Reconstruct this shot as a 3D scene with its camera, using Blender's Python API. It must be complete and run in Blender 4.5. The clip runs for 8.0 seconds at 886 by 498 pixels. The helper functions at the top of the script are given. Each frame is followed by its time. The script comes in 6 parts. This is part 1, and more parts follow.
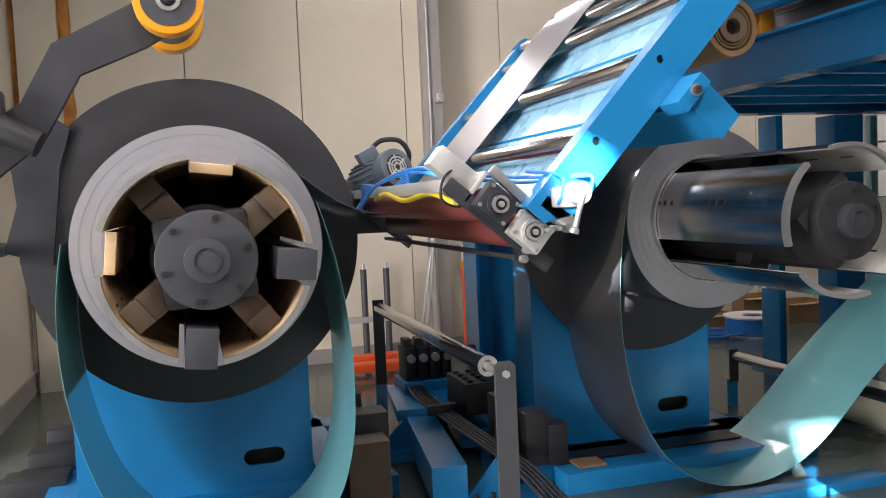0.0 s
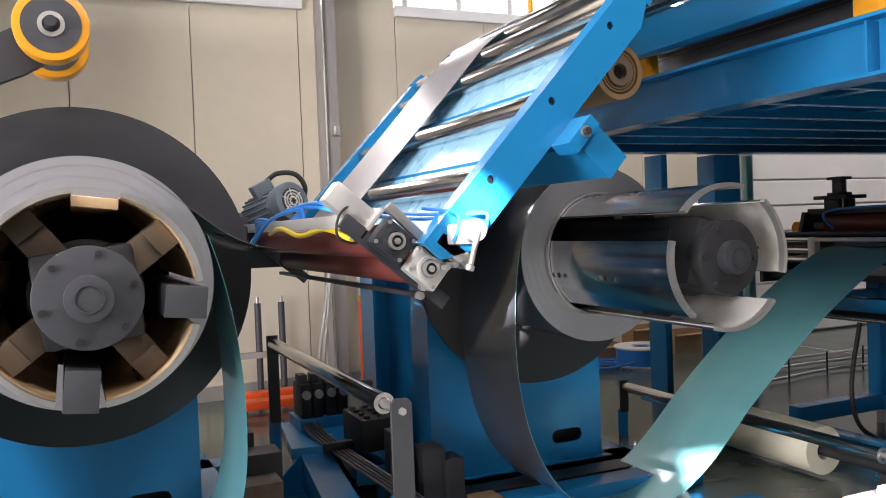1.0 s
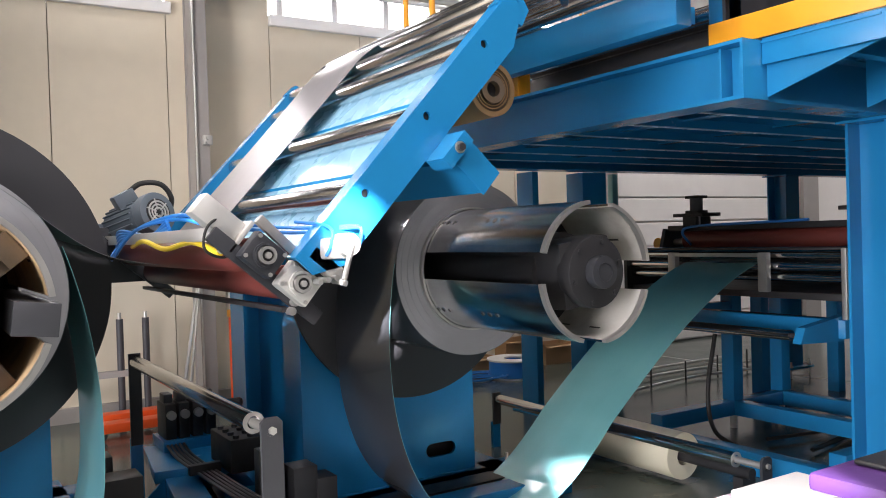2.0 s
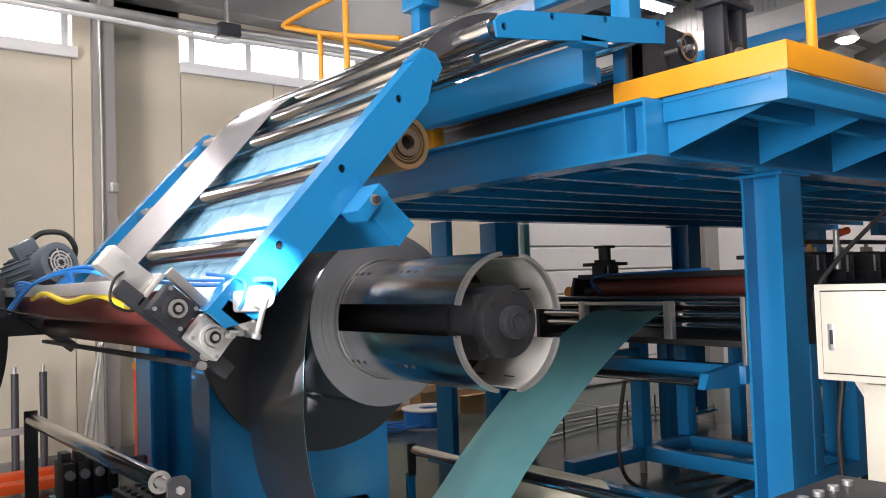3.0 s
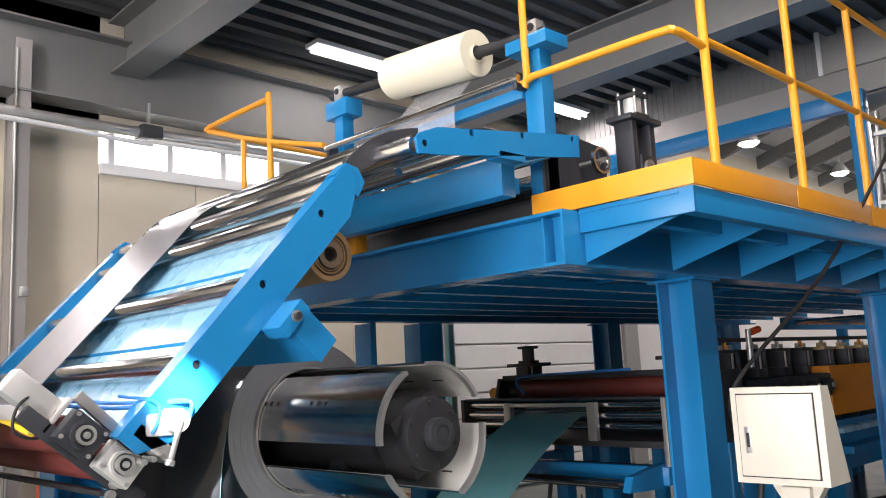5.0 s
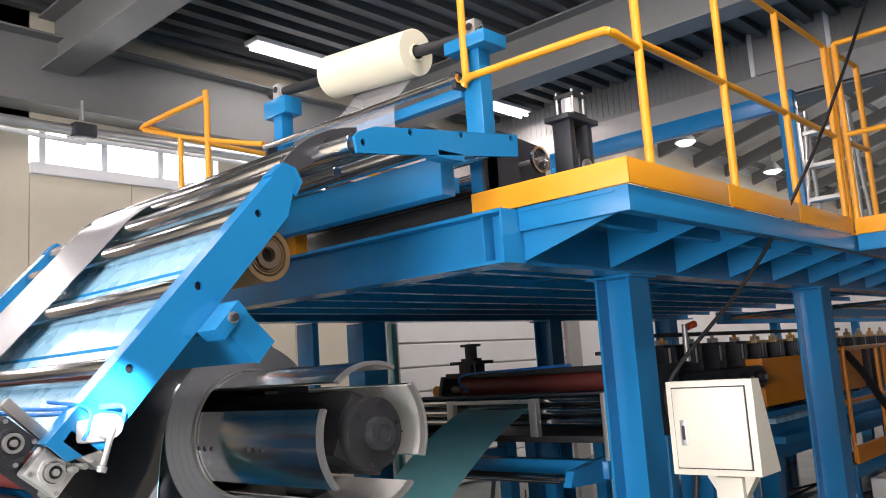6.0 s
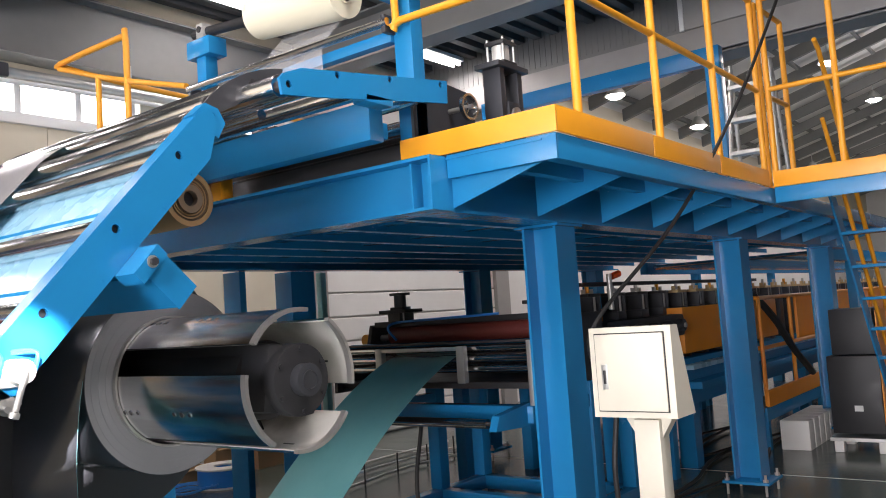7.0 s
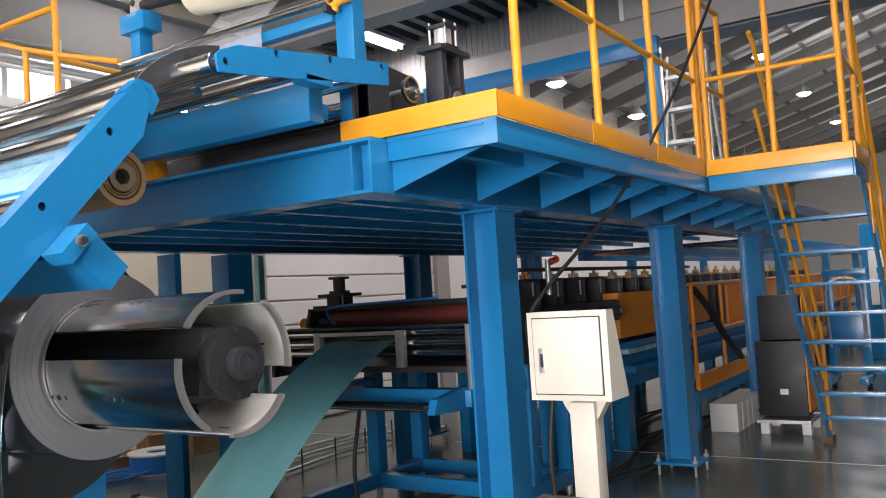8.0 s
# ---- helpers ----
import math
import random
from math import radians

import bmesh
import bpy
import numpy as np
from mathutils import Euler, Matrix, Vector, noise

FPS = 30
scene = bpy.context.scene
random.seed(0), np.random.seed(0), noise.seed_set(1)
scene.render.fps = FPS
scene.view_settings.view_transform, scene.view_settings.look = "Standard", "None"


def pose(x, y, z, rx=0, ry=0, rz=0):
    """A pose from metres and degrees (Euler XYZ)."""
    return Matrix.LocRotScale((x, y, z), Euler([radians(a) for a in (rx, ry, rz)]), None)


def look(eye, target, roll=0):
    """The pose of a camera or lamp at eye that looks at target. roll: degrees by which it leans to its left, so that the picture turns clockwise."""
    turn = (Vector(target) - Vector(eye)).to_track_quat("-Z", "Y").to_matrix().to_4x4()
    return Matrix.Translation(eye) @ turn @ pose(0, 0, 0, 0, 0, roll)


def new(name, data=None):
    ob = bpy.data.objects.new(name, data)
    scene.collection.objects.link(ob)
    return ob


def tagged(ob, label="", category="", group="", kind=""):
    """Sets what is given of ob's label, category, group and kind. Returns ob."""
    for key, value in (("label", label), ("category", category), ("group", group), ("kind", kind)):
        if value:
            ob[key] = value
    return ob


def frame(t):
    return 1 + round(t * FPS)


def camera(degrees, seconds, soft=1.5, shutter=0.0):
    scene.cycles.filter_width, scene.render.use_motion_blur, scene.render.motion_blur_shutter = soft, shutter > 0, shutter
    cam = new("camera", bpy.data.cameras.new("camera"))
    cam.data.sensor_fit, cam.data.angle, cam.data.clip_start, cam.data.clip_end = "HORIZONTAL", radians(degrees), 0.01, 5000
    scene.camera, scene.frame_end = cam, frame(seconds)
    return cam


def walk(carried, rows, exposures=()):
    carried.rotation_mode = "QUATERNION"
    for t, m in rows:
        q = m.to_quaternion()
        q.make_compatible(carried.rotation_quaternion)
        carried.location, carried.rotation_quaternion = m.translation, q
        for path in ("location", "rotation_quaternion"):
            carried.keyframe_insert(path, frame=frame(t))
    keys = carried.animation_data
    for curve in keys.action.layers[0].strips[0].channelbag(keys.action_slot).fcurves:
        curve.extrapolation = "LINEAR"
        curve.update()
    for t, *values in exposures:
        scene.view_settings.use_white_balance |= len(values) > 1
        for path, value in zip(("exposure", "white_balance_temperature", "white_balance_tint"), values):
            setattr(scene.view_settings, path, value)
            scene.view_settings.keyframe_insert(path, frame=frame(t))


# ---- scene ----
cam = camera(56.51, 8.0, soft=1.0)
PATH = [
    (0, pose(-0.0172, 0.0068, 1.3972, 86.591, 2.572, -16.587)),
    (0.5, pose(-0.0191, 0.0155, 1.4021, 87.719, 2.332, -19.762)),
    (1, pose(-0.0104, 0.0111, 1.4117, 88.487, 2.194, -23.680)),
    (1.5, pose(-0.0044, 0.0186, 1.4146, 88.902, 2.058, -27.889)),
    (2, pose(0.0041, 0.0285, 1.4145, 89.122, 1.756, -32.298)),
    (3.5, pose(-0.0104, 0.0129, 1.4364, 93.253, 2.176, -39.983)),
    (4, pose(-0.0074, 0.0156, 1.4471, 93.559, 2.400, -41.242)),
    (4.5, pose(-0.0059, 0.0180, 1.4714, 96.324, 2.754, -42.282)),
    (4.7, pose(-0.0080, 0.0128, 1.4807, 97.576, 2.839, -42.657)),
    (5.8, pose(-0.0046, -0.0213, 1.4979, 98.935, 3.646, -45.935)),
    (6, pose(0.0027, -0.0155, 1.4911, 98.186, 3.830, -47.138)),
    (6.5, pose(0.0159, -0.0167, 1.4776, 95.815, 3.879, -49.602)),
    (7, pose(0.0208, -0.0198, 1.4732, 94.488, 3.873, -51.901)),
    (7.5, pose(0.0253, -0.0225, 1.4693, 93.662, 3.599, -54.187)),
    (8, pose(0.0288, -0.0177, 1.4664, 93.192, 3.529, -56.069)),
]
walk(cam, PATH, exposures=[(0.0, 2.0, 6350, 18), (8.0, 2.0, 6350, 18)])

# ---- world and large lights ----
LAMP_W = 16.5
world = bpy.data.worlds.new("sky_world")
scene.world = world
world.use_nodes = True
wn = world.node_tree
sky = wn.nodes.new("ShaderNodeTexSky")
sky.sky_type = "NISHITA"
sky.sun_disc = False
sky.sun_elevation, sky.sun_rotation = radians(16), radians(210)
wn.links.new(sky.outputs[0], wn.nodes["Background"].inputs[0])
wn.nodes["Background"].inputs[1].default_value = 0.05


def lamp(name, kind, m, power, colour=(1, 1, 1), size=(1.0, 1.0)):
    data = bpy.data.lights.new(name, kind)
    data.energy, data.color = power, colour
    if kind == "AREA":
        data.shape, data.size, data.size_y = "RECTANGLE", size[0], size[1]
    elif kind == "SUN":
        data.angle = size[0]
    else:
        data.shadow_soft_size = size[0]
    ob = new(name, data)
    ob.matrix_world = m
    return ob


# low sun on the roller table's foot, through openings added in unseen wall_south
lamp("sun", "SUN", look((-5.0, -8.7, 2.877), (0, 0, 0)), 18.0, (1.0, 0.97, 0.93), (radians(0.5), 0))
# daylight of two unseen west gates; the southern added to light the strip
lamp("unseen_gate_daylight", "AREA", look((-8.2, 3.9, 2.3), (5, 3.9, 2.3)), 45, (1.0, 0.98, 0.96), (2.6, 4.2))
lamp("unseen_gate_daylight", "AREA", look((-8.2, -1.0, 1.75), (5, -1.0, 1.75)), 320, (1.0, 0.98, 0.96), (4.2, 3.1))

# ---- materials ----
MATS = {}


def material(name, colour, rough=0.5, metal=0.0, grain=8.0, amount=0.15, bump=0.02, bump_scale=60.0, stretch=(1, 1, 1),
             second=None, blotch=1.2, rough_var=0.12, coat=0.0, object_random=0.0):
    """A painted, metal or plain surface: colour varied at two scales, roughness varied, fine relief."""
    m = bpy.data.materials.new(name)
    m.use_nodes = True
    nt = m.node_tree
    n, l = nt.nodes, nt.links
    b = n["Principled BSDF"]
    tc = n.new("ShaderNodeTexCoord")
    mp = n.new("ShaderNodeMapping")
    mp.inputs["Scale"].default_value = stretch
    l.new(tc.outputs["Object"], mp.inputs[0])
    n1 = n.new("ShaderNodeTexNoise")
    n1.inputs["Scale"].default_value, n1.inputs["Detail"].default_value = grain, 6
    n2 = n.new("ShaderNodeTexNoise")
    n2.inputs["Scale"].default_value, n2.inputs["Detail"].default_value = blotch, 4
    l.new(mp.outputs[0], n1.inputs[0])
    l.new(tc.outputs["Object"], n2.inputs[0])
    dark = tuple(c * (1 - amount) for c in colour)
    light = tuple(min(1, c * (1 + amount)) for c in colour)
    mix = n.new("ShaderNodeMix")
    mix.data_type = "RGBA"
    mix.inputs[6].default_value, mix.inputs[7].default_value = (*dark, 1), (*light, 1)
    l.new(n1.outputs[0], mix.inputs[0])
    ramp = n.new("ShaderNodeValToRGB")
    ramp.color_ramp.elements[0].position, ramp.color_ramp.elements[1].position = 0.48, 0.72
    l.new(n2.outputs[0], ramp.inputs[0])
    mix2 = n.new("ShaderNodeMix")
    mix2.data_type = "RGBA"
    mix2.inputs[7].default_value = (*(second or tuple(c * (1 - 0.7 * amount) for c in colour)), 1)
    l.new(ramp.outputs[0], mix2.inputs[0])
    l.new(mix.outputs[2], mix2.inputs[6])
    out = mix2.outputs[2]
    if object_random:
        oi = n.new("ShaderNodeObjectInfo")
        hs = n.new("ShaderNodeHueSaturation")
        mr = n.new("ShaderNodeMapRange")
        mr.inputs[3].default_value, mr.inputs[4].default_value = 1 - object_random, 1 + object_random
        l.new(oi.outputs["Random"], mr.inputs[0])
        l.new(mr.outputs[0], hs.inputs["Value"])
        l.new(out, hs.inputs["Color"])
        out = hs.outputs[0]
    l.new(out, b.inputs["Base Color"])
    b.inputs["Metallic"].default_value = metal
    mr2 = n.new("ShaderNodeMapRange")
    mr2.inputs[3].default_value, mr2.inputs[4].default_value = max(0.03, rough - rough_var), min(1, rough + rough_var)
    l.new(n1.outputs[0], mr2.inputs[0])
    l.new(mr2.outputs[0], b.inputs["Roughness"])
    if coat:
        b.inputs["Coat Weight"].default_value, b.inputs["Coat Roughness"].default_value = coat, 0.05
    if bump:
        n3 = n.new("ShaderNodeTexNoise")
        n3.inputs["Scale"].default_value, n3.inputs["Detail"].default_value = bump_scale, 5
        l.new(mp.outputs[0], n3.inputs[0])
        bp = n.new("ShaderNodeBump")
        bp.inputs["Strength"].default_value, bp.inputs["Distance"].default_value = min(1, bump * 10), 0.002
        l.new(n3.outputs[0], bp.inputs["Height"])
        l.new(bp.outputs[0], b.inputs["Normal"])
    MATS[name] = m
    return m


def glow(name, colour, strength):
    m = bpy.data.materials.new(name)
    m.use_nodes = True
    b = m.node_tree.nodes["Principled BSDF"]
    b.inputs["Base Color"].default_value = (0.8, 0.8, 0.8, 1)
    b.inputs["Emission Color"].default_value, b.inputs["Emission Strength"].default_value = (*colour, 1), strength
    return m


blue = material("blue_paint", (0.01, 0.182, 0.41), 0.25, amount=0.06, rough_var=0.05, bump=0.012, bump_scale=45, blotch=2.0)
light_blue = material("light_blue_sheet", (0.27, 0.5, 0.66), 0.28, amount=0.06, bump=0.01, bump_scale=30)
yellow = material("yellow_paint", (0.72, 0.3, 0.012), 0.35, amount=0.1, bump=0.012)
orange = material("orange_guard_paint", (0.75, 0.26, 0.012), 0.4, amount=0.1)
red_orange = material("red_orange_paint", (0.75, 0.09, 0.015), 0.4, amount=0.15)
steel = material("polished_steel", (0.6, 0.6, 0.6), 0.17, 1.0, grain=6, amount=0.3, stretch=(6, 0.4, 6), bump=0.01,
                 second=(0.42, 0.43, 0.45), blotch=4)
chrome = material("ground_roller_steel", (0.68, 0.68, 0.68), 0.19, 1.0, grain=10, amount=0.06, bump=0, rough_var=0.02)
polished = material("polished_roll_steel", (0.62, 0.62, 0.62), 0.15, 1.0, grain=10, amount=0.06, bump=0, rough_var=0.02)
raw_steel = material("raw_machined_steel", (0.5, 0.49, 0.47), 0.42, 0.85, amount=0.2, bump=0.02)
alu = material("cast_aluminium", (0.66, 0.65, 0.62), 0.42, 0.6, amount=0.12, bump=0.03, bump_scale=90)
tan_steel = material("oiled_petal_inside", (0.82, 0.58, 0.33), 0.4, 0.3, amount=0.2, second=(0.42, 0.24, 0.11), blotch=5, bump=0.03)
pale_inside = material("bare_petal_inside", (0.55, 0.54, 0.5), 0.5, 0.3, amount=0.15, second=(0.35, 0.32, 0.28), blotch=5, bump=0.03)
dark_steel = material("dark_phosphated_steel", (0.045, 0.047, 0.054), 0.45, 0.4, amount=0.2, bump=0.02)
disc_paint = material("charcoal_disc_paint", (0.026, 0.026, 0.03), 0.55, amount=0.12, bump=0.015)
hub_grey = material("hub_grey_iron", (0.06, 0.062, 0.07), 0.5, 0.3, amount=0.15, bump=0.02)
rust_block = material("oily_worn_iron", (0.09, 0.068, 0.05), 0.5, 0.5, amount=0.35, second=(0.09, 0.045, 0.02), blotch=12, bump=0.05)
block_pale = material("worn_pale_iron", (0.19, 0.145, 0.105), 0.45, 0.4, amount=0.3, second=(0.22, 0.15, 0.09), blotch=14, bump=0.05)
black = material("black_iron", (0.018, 0.018, 0.02), 0.5, amount=0.25, bump=0.02)
rubber = material("black_rubber", (0.012, 0.012, 0.012), 0.55, amount=0.2)
maroon = material("maroon_rubber_roll", (0.16, 0.035, 0.028), 0.45, amount=0.15, bump=0.01, stretch=(1, 0.2, 1))
coil_side = material("wound_coil_side", (0.26, 0.26, 0.275), 0.5, 0.3, amount=0.08, grain=20, bump=0.01)
teal = material("teal_coated_strip", (0.16, 0.43, 0.44), 0.3, 0.15, grain=3, amount=0.12, stretch=(1, 3, 1), bump=0.0, coat=1.0, rough_var=0.05,
                second=(0.19, 0.46, 0.46), blotch=2.5)
grey_strip = material("grey_primer_strip", (0.19, 0.185, 0.19), 0.3, 0.1, grain=3, amount=0.06, stretch=(1, 3, 1), bump=0.0, rough_var=0.06)
dark_strip = material("charcoal_back_coat", (0.075, 0.08, 0.092), 0.38, 0.5, grain=3, amount=0.1, stretch=(1, 3, 1), bump=0.0, rough_var=0.03, coat=1.0)
wall_cream = material("cream_wall_panel", (0.62, 0.56, 0.44), 0.55, amount=0.05, second=(0.55, 0.51, 0.41), blotch=0.6, bump=0.01)
# unseen south wall kept dark to cut the light it bounces on the machines
south_dark = material("dark_low_bounce_panel", (0.09, 0.09, 0.095), 0.7, amount=0.1, bump=0.01)
white_panel = material("white_wall_panel", (0.74, 0.72, 0.69), 0.5, amount=0.05, bump=0.01)
frame_white = material("white_window_frame", (0.75, 0.75, 0.74), 0.4, amount=0.05)
deck_grey = material("dark_roof_deck", (0.075, 0.075, 0.075), 0.6, amount=0.2, bump=0.02)
girder_grey = material("grey_girder_paint", (0.18, 0.178, 0.172), 0.55, amount=0.1, bump=0.02)
pillar_grey = material("grey_pillar_paint", (0.3, 0.285, 0.27), 0.5, amount=0.1)
foam = material("orange_foam", (0.5, 0.22, 0.05), 0.9, grain=14, amount=0.5, bump=0.3, bump_scale=25, second=(0.3, 0.12, 0.03), blotch=6)
green_floor = material("green_grey_floor", (0.085, 0.11, 0.095), 0.2, grain=3, amount=0.3, second=(0.06, 0.07, 0.065), blotch=0.7, bump=0.02,
                       bump_scale=20, rough_var=0.08)
cream_paint = material("cream_cabinet_paint", (0.66, 0.62, 0.52), 0.4, amount=0.05, bump=0.01)
film = material("cream_film_roll", (0.72, 0.68, 0.52), 0.4, amount=0.06, bump=0.006)
kraft = material("kraft_wound_roll", (0.27, 0.165, 0.075), 0.6, amount=0.15, bump=0.02, stretch=(1, 0.2, 1))
motor_grey = material("grey_motor_paint", (0.11, 0.14, 0.17), 0.4, amount=0.1, bump=0.02)
hose_blue = material("blue_hose", (0.02, 0.2, 0.6), 0.35, amount=0.08, bump=0)
hose_yellow = material("yellow_cable", (0.8, 0.6, 0.03), 0.4, amount=0.08, bump=0)
brass = material("dull_brass", (0.55, 0.4, 0.2), 0.45, 0.5, amount=0.15)
galv = material("galvanised_steel", (0.55, 0.55, 0.53), 0.4, 0.8, amount=0.2, bump=0.02)
clear_film = material("thin_clear_film", (0.7, 0.7, 0.72), 0.25, amount=0.05, bump=0)
cardboard = material("cardboard", (0.4, 0.24, 0.12), 0.8, amount=0.12)
pale_pink = material("pale_pink_plastic", (0.5, 0.4, 0.48), 0.4, amount=0.05)
purple = material("purple_trim", (0.075, 0.03, 0.14), 0.4, amount=0.1)
lamp_glow = glow("lamp_glow", (1.0, 0.97, 0.9), 2.5)

# ---- mesh helpers ----
WORLD_OF = {}


def thing(name, x, y, z=0.0, rz=0.0, label="", category="", group="", kind=""):
    ob = new(name)
    ob.empty_display_size = 0.1
    m = pose(x, y, z, 0, 0, rz)
    ob.matrix_basis = m
    WORLD_OF[ob] = m
    return tagged(ob, label, category, group, kind)


def part(name, bm, mat, parent=None, label="", local=False, smooth=True, at=None):
    """Links a bmesh as one mesh object. Meshes are in world space unless local; at: its own pose in its parent's space."""
    me = bpy.data.meshes.new(name)
    if parent is not None and not local:
        bmesh.ops.transform(bm, matrix=WORLD_OF[parent].inverted(), verts=bm.verts)
    bmesh.ops.recalc_face_normals(bm, faces=bm.faces)
    for e in bm.edges:
        if len(e.link_faces) == 2:
            e.smooth = e.calc_face_angle(0) < radians(32)
    for f in bm.faces:
        f.smooth = smooth
    bm.to_mesh(me)
    bm.free()
    for mm in (mat if isinstance(mat, (list, tuple)) else [mat]):
        me.materials.append(mm)
    ob = new(name, me)
    if parent is not None:
        ob.parent = parent
    WORLD_OF[ob] = WORLD_OF.get(parent, Matrix.Identity(4)) if at is None else WORLD_OF.get(parent, Matrix.Identity(4)) @ at
    if at is not None:
        ob.matrix_basis = at
    if label:
        ob["label"] = label
    return ob


def single(name, bm, mat, label, category, kind="", group="", smooth=True):
    return tagged(part(name, bm, mat, smooth=smooth), label, category, group, kind)


def merge(bm, tmp):
    me = bpy.data.meshes.new("tmp")
    tmp.to_mesh(me)
    tmp.free()
    bm.from_mesh(me)
    bpy.data.meshes.remove(me)
    return bm


def box(bm, x0, x1, y0, y1, z0, z1, bev=0.0, m=None):
    t = bmesh.new()
    bmesh.ops.create_cube(t, size=1)
    for v in t.verts:
        v.co = Vector((x0 + (v.co.x + 0.5) * (x1 - x0), y0 + (v.co.y + 0.5) * (y1 - y0), z0 + (v.co.z + 0.5) * (z1 - z0)))
    if bev:
        bmesh.ops.bevel(t, geom=list(t.edges), offset=bev, segments=2, profile=0.6, affect="EDGES")
    if m is not None:
        bmesh.ops.transform(t, matrix=m, verts=t.verts)
    return merge(bm, t)


def cyl(bm, a, b, r, seg=24, r2=None, bev=0.0):
    a, b = Vector(a), Vector(b)
    t = bmesh.new()
    bmesh.ops.create_cone(t, cap_ends=True, segments=seg, radius1=r, radius2=r if r2 is None else r2, depth=(b - a).length)
    if bev:
        es = [e for e in t.edges if len(e.link_faces) == 2 and any(len(f.verts) > 4 for f in e.link_faces)]
        bmesh.ops.bevel(t, geom=es, offset=bev, segments=2, profile=0.6, affect="EDGES")
    q = Vector((0, 0, 1)).rotation_difference((b - a).normalized()).to_matrix().to_4x4()
    bmesh.ops.transform(t, matrix=Matrix.Translation((a + b) / 2) @ q, verts=t.verts)
    return merge(bm, t)


def ring(bm, a, b, r_in, r_out, seg=64, a0=0.0, a1=360.0):
    """A pipe, or an arc of one, from a to b along any axis."""
    a, b = Vector(a), Vector(b)
    q = Vector((0, 0, 1)).rotation_difference((b - a).normalized()).to_matrix()
    full = abs(a1 - a0) >= 359.9
    n = seg if full else seg + 1
    rows = []
    for i in range(n):
        u = radians(a0 + (a1 - a0) * i / seg)
        d = q @ Vector((math.cos(u), math.sin(u), 0))
        rows.append([bm.verts.new(a + d * r_in), bm.verts.new(a + d * r_out), bm.verts.new(b + d * r_out), bm.verts.new(b + d * r_in)])
    for i in range(n if full else n - 1):
        p, s = rows[i], rows[(i + 1) % n]
        for k in range(4):
            bm.faces.new((p[k], p[(k + 1) % 4], s[(k + 1) % 4], s[k]))
    if not full:
        bm.faces.new(rows[0])
        bm.faces.new(rows[-1][::-1])
    return bm


def slab(bm, outline, depth, holes=(), m=None, bev=0.0):
    """A plate in the XZ plane with holes through it, from y 0 to depth."""
    t = bmesh.new()
    edges = []
    for loop in (outline, *holes):
        vs = [t.verts.new((x, 0, z)) for x, z in loop]
        edges += [t.edges.new((vs[i], vs[(i + 1) % len(vs)])) for i in range(len(vs))]
    bmesh.ops.triangle_fill(t, use_beauty=True, use_dissolve=False, edges=edges)
    r = bmesh.ops.extrude_face_region(t, geom=list(t.faces))
    bmesh.ops.translate(t, vec=(0, depth, 0), verts=[v for v in r["geom"] if isinstance(v, bmesh.types.BMVert)])
    if m is not None:
        bmesh.ops.transform(t, matrix=m, verts=t.verts)
    return merge(bm, t)


def circle(x, z, r, n=20):
    return [(x + r * math.cos(2 * math.pi * i / n), z + r * math.sin(2 * math.pi * i / n)) for i in range(n)]


def stadium(x0, x1, z0, z1, n=8):
    r = (z1 - z0) / 2
    zc = (z0 + z1) / 2
    pts = [(x1 - r + r * math.cos(u), zc + r * math.sin(u)) for u in [math.pi * (-0.5 + i / n) for i in range(n + 1)]]
    return pts + [(x0 + r + r * math.cos(u), zc + r * math.sin(u)) for u in [math.pi * (0.5 + i / n) for i in range(n + 1)]]


def tube(bm, pts, r, seg=10, steps=6):
    """A round hose or bar through the points, smoothed where steps > 1."""
    P = [Vector(p) for p in pts]
    if steps > 1 and len(P) > 2:
        Q = []
        E = [P[0] * 2 - P[1]] + P + [P[-1] * 2 - P[-2]]
        for i in range(1, len(E) - 2):
            for k in range(steps):
                t = k / steps
                a, b, c, d = E[i - 1:i + 3]
                Q.append(0.5 * ((2 * b) + (c - a) * t + (2 * a - 5 * b + 4 * c - d) * t * t + (3 * b - a - 3 * c + d) * t ** 3))
        P = Q + [P[-1]]
    rows = []
    n = None
    for i, p in enumerate(P):
        d = (P[min(i + 1, len(P) - 1)] - P[max(i - 1, 0)]).normalized()
        if n is None:
            n = d.orthogonal().normalized()
        n = (n - d * n.dot(d)).normalized()
        w = d.cross(n)
        rows.append([bm.verts.new(p + (n * math.cos(2 * math.pi * k / seg) + w * math.sin(2 * math.pi * k / seg)) * r) for k in range(seg)])
    for i in range(len(rows) - 1):
        for k in range(seg):
            bm.faces.new((rows[i][k], rows[i][(k + 1) % seg], rows[i + 1][(k + 1) % seg], rows[i + 1][k]))
    bm.faces.new(rows[0][::-1])
    bm.faces.new(rows[-1])
    return bm


def bezier(p, n=24):
    """Points of a chain of cubic curves: p has 3k+1 control points."""
    out = []
    for s in range(0, len(p) - 1, 3):
        a, b, c, d = [Vector(q) for q in p[s:s + 4]]
        for i in range(n):
            t = i / n
            out.append(a * (1 - t) ** 3 + b * 3 * t * (1 - t) ** 2 + c * 3 * t * t * (1 - t) + d * t ** 3)
    return out + [Vector(p[-1])]


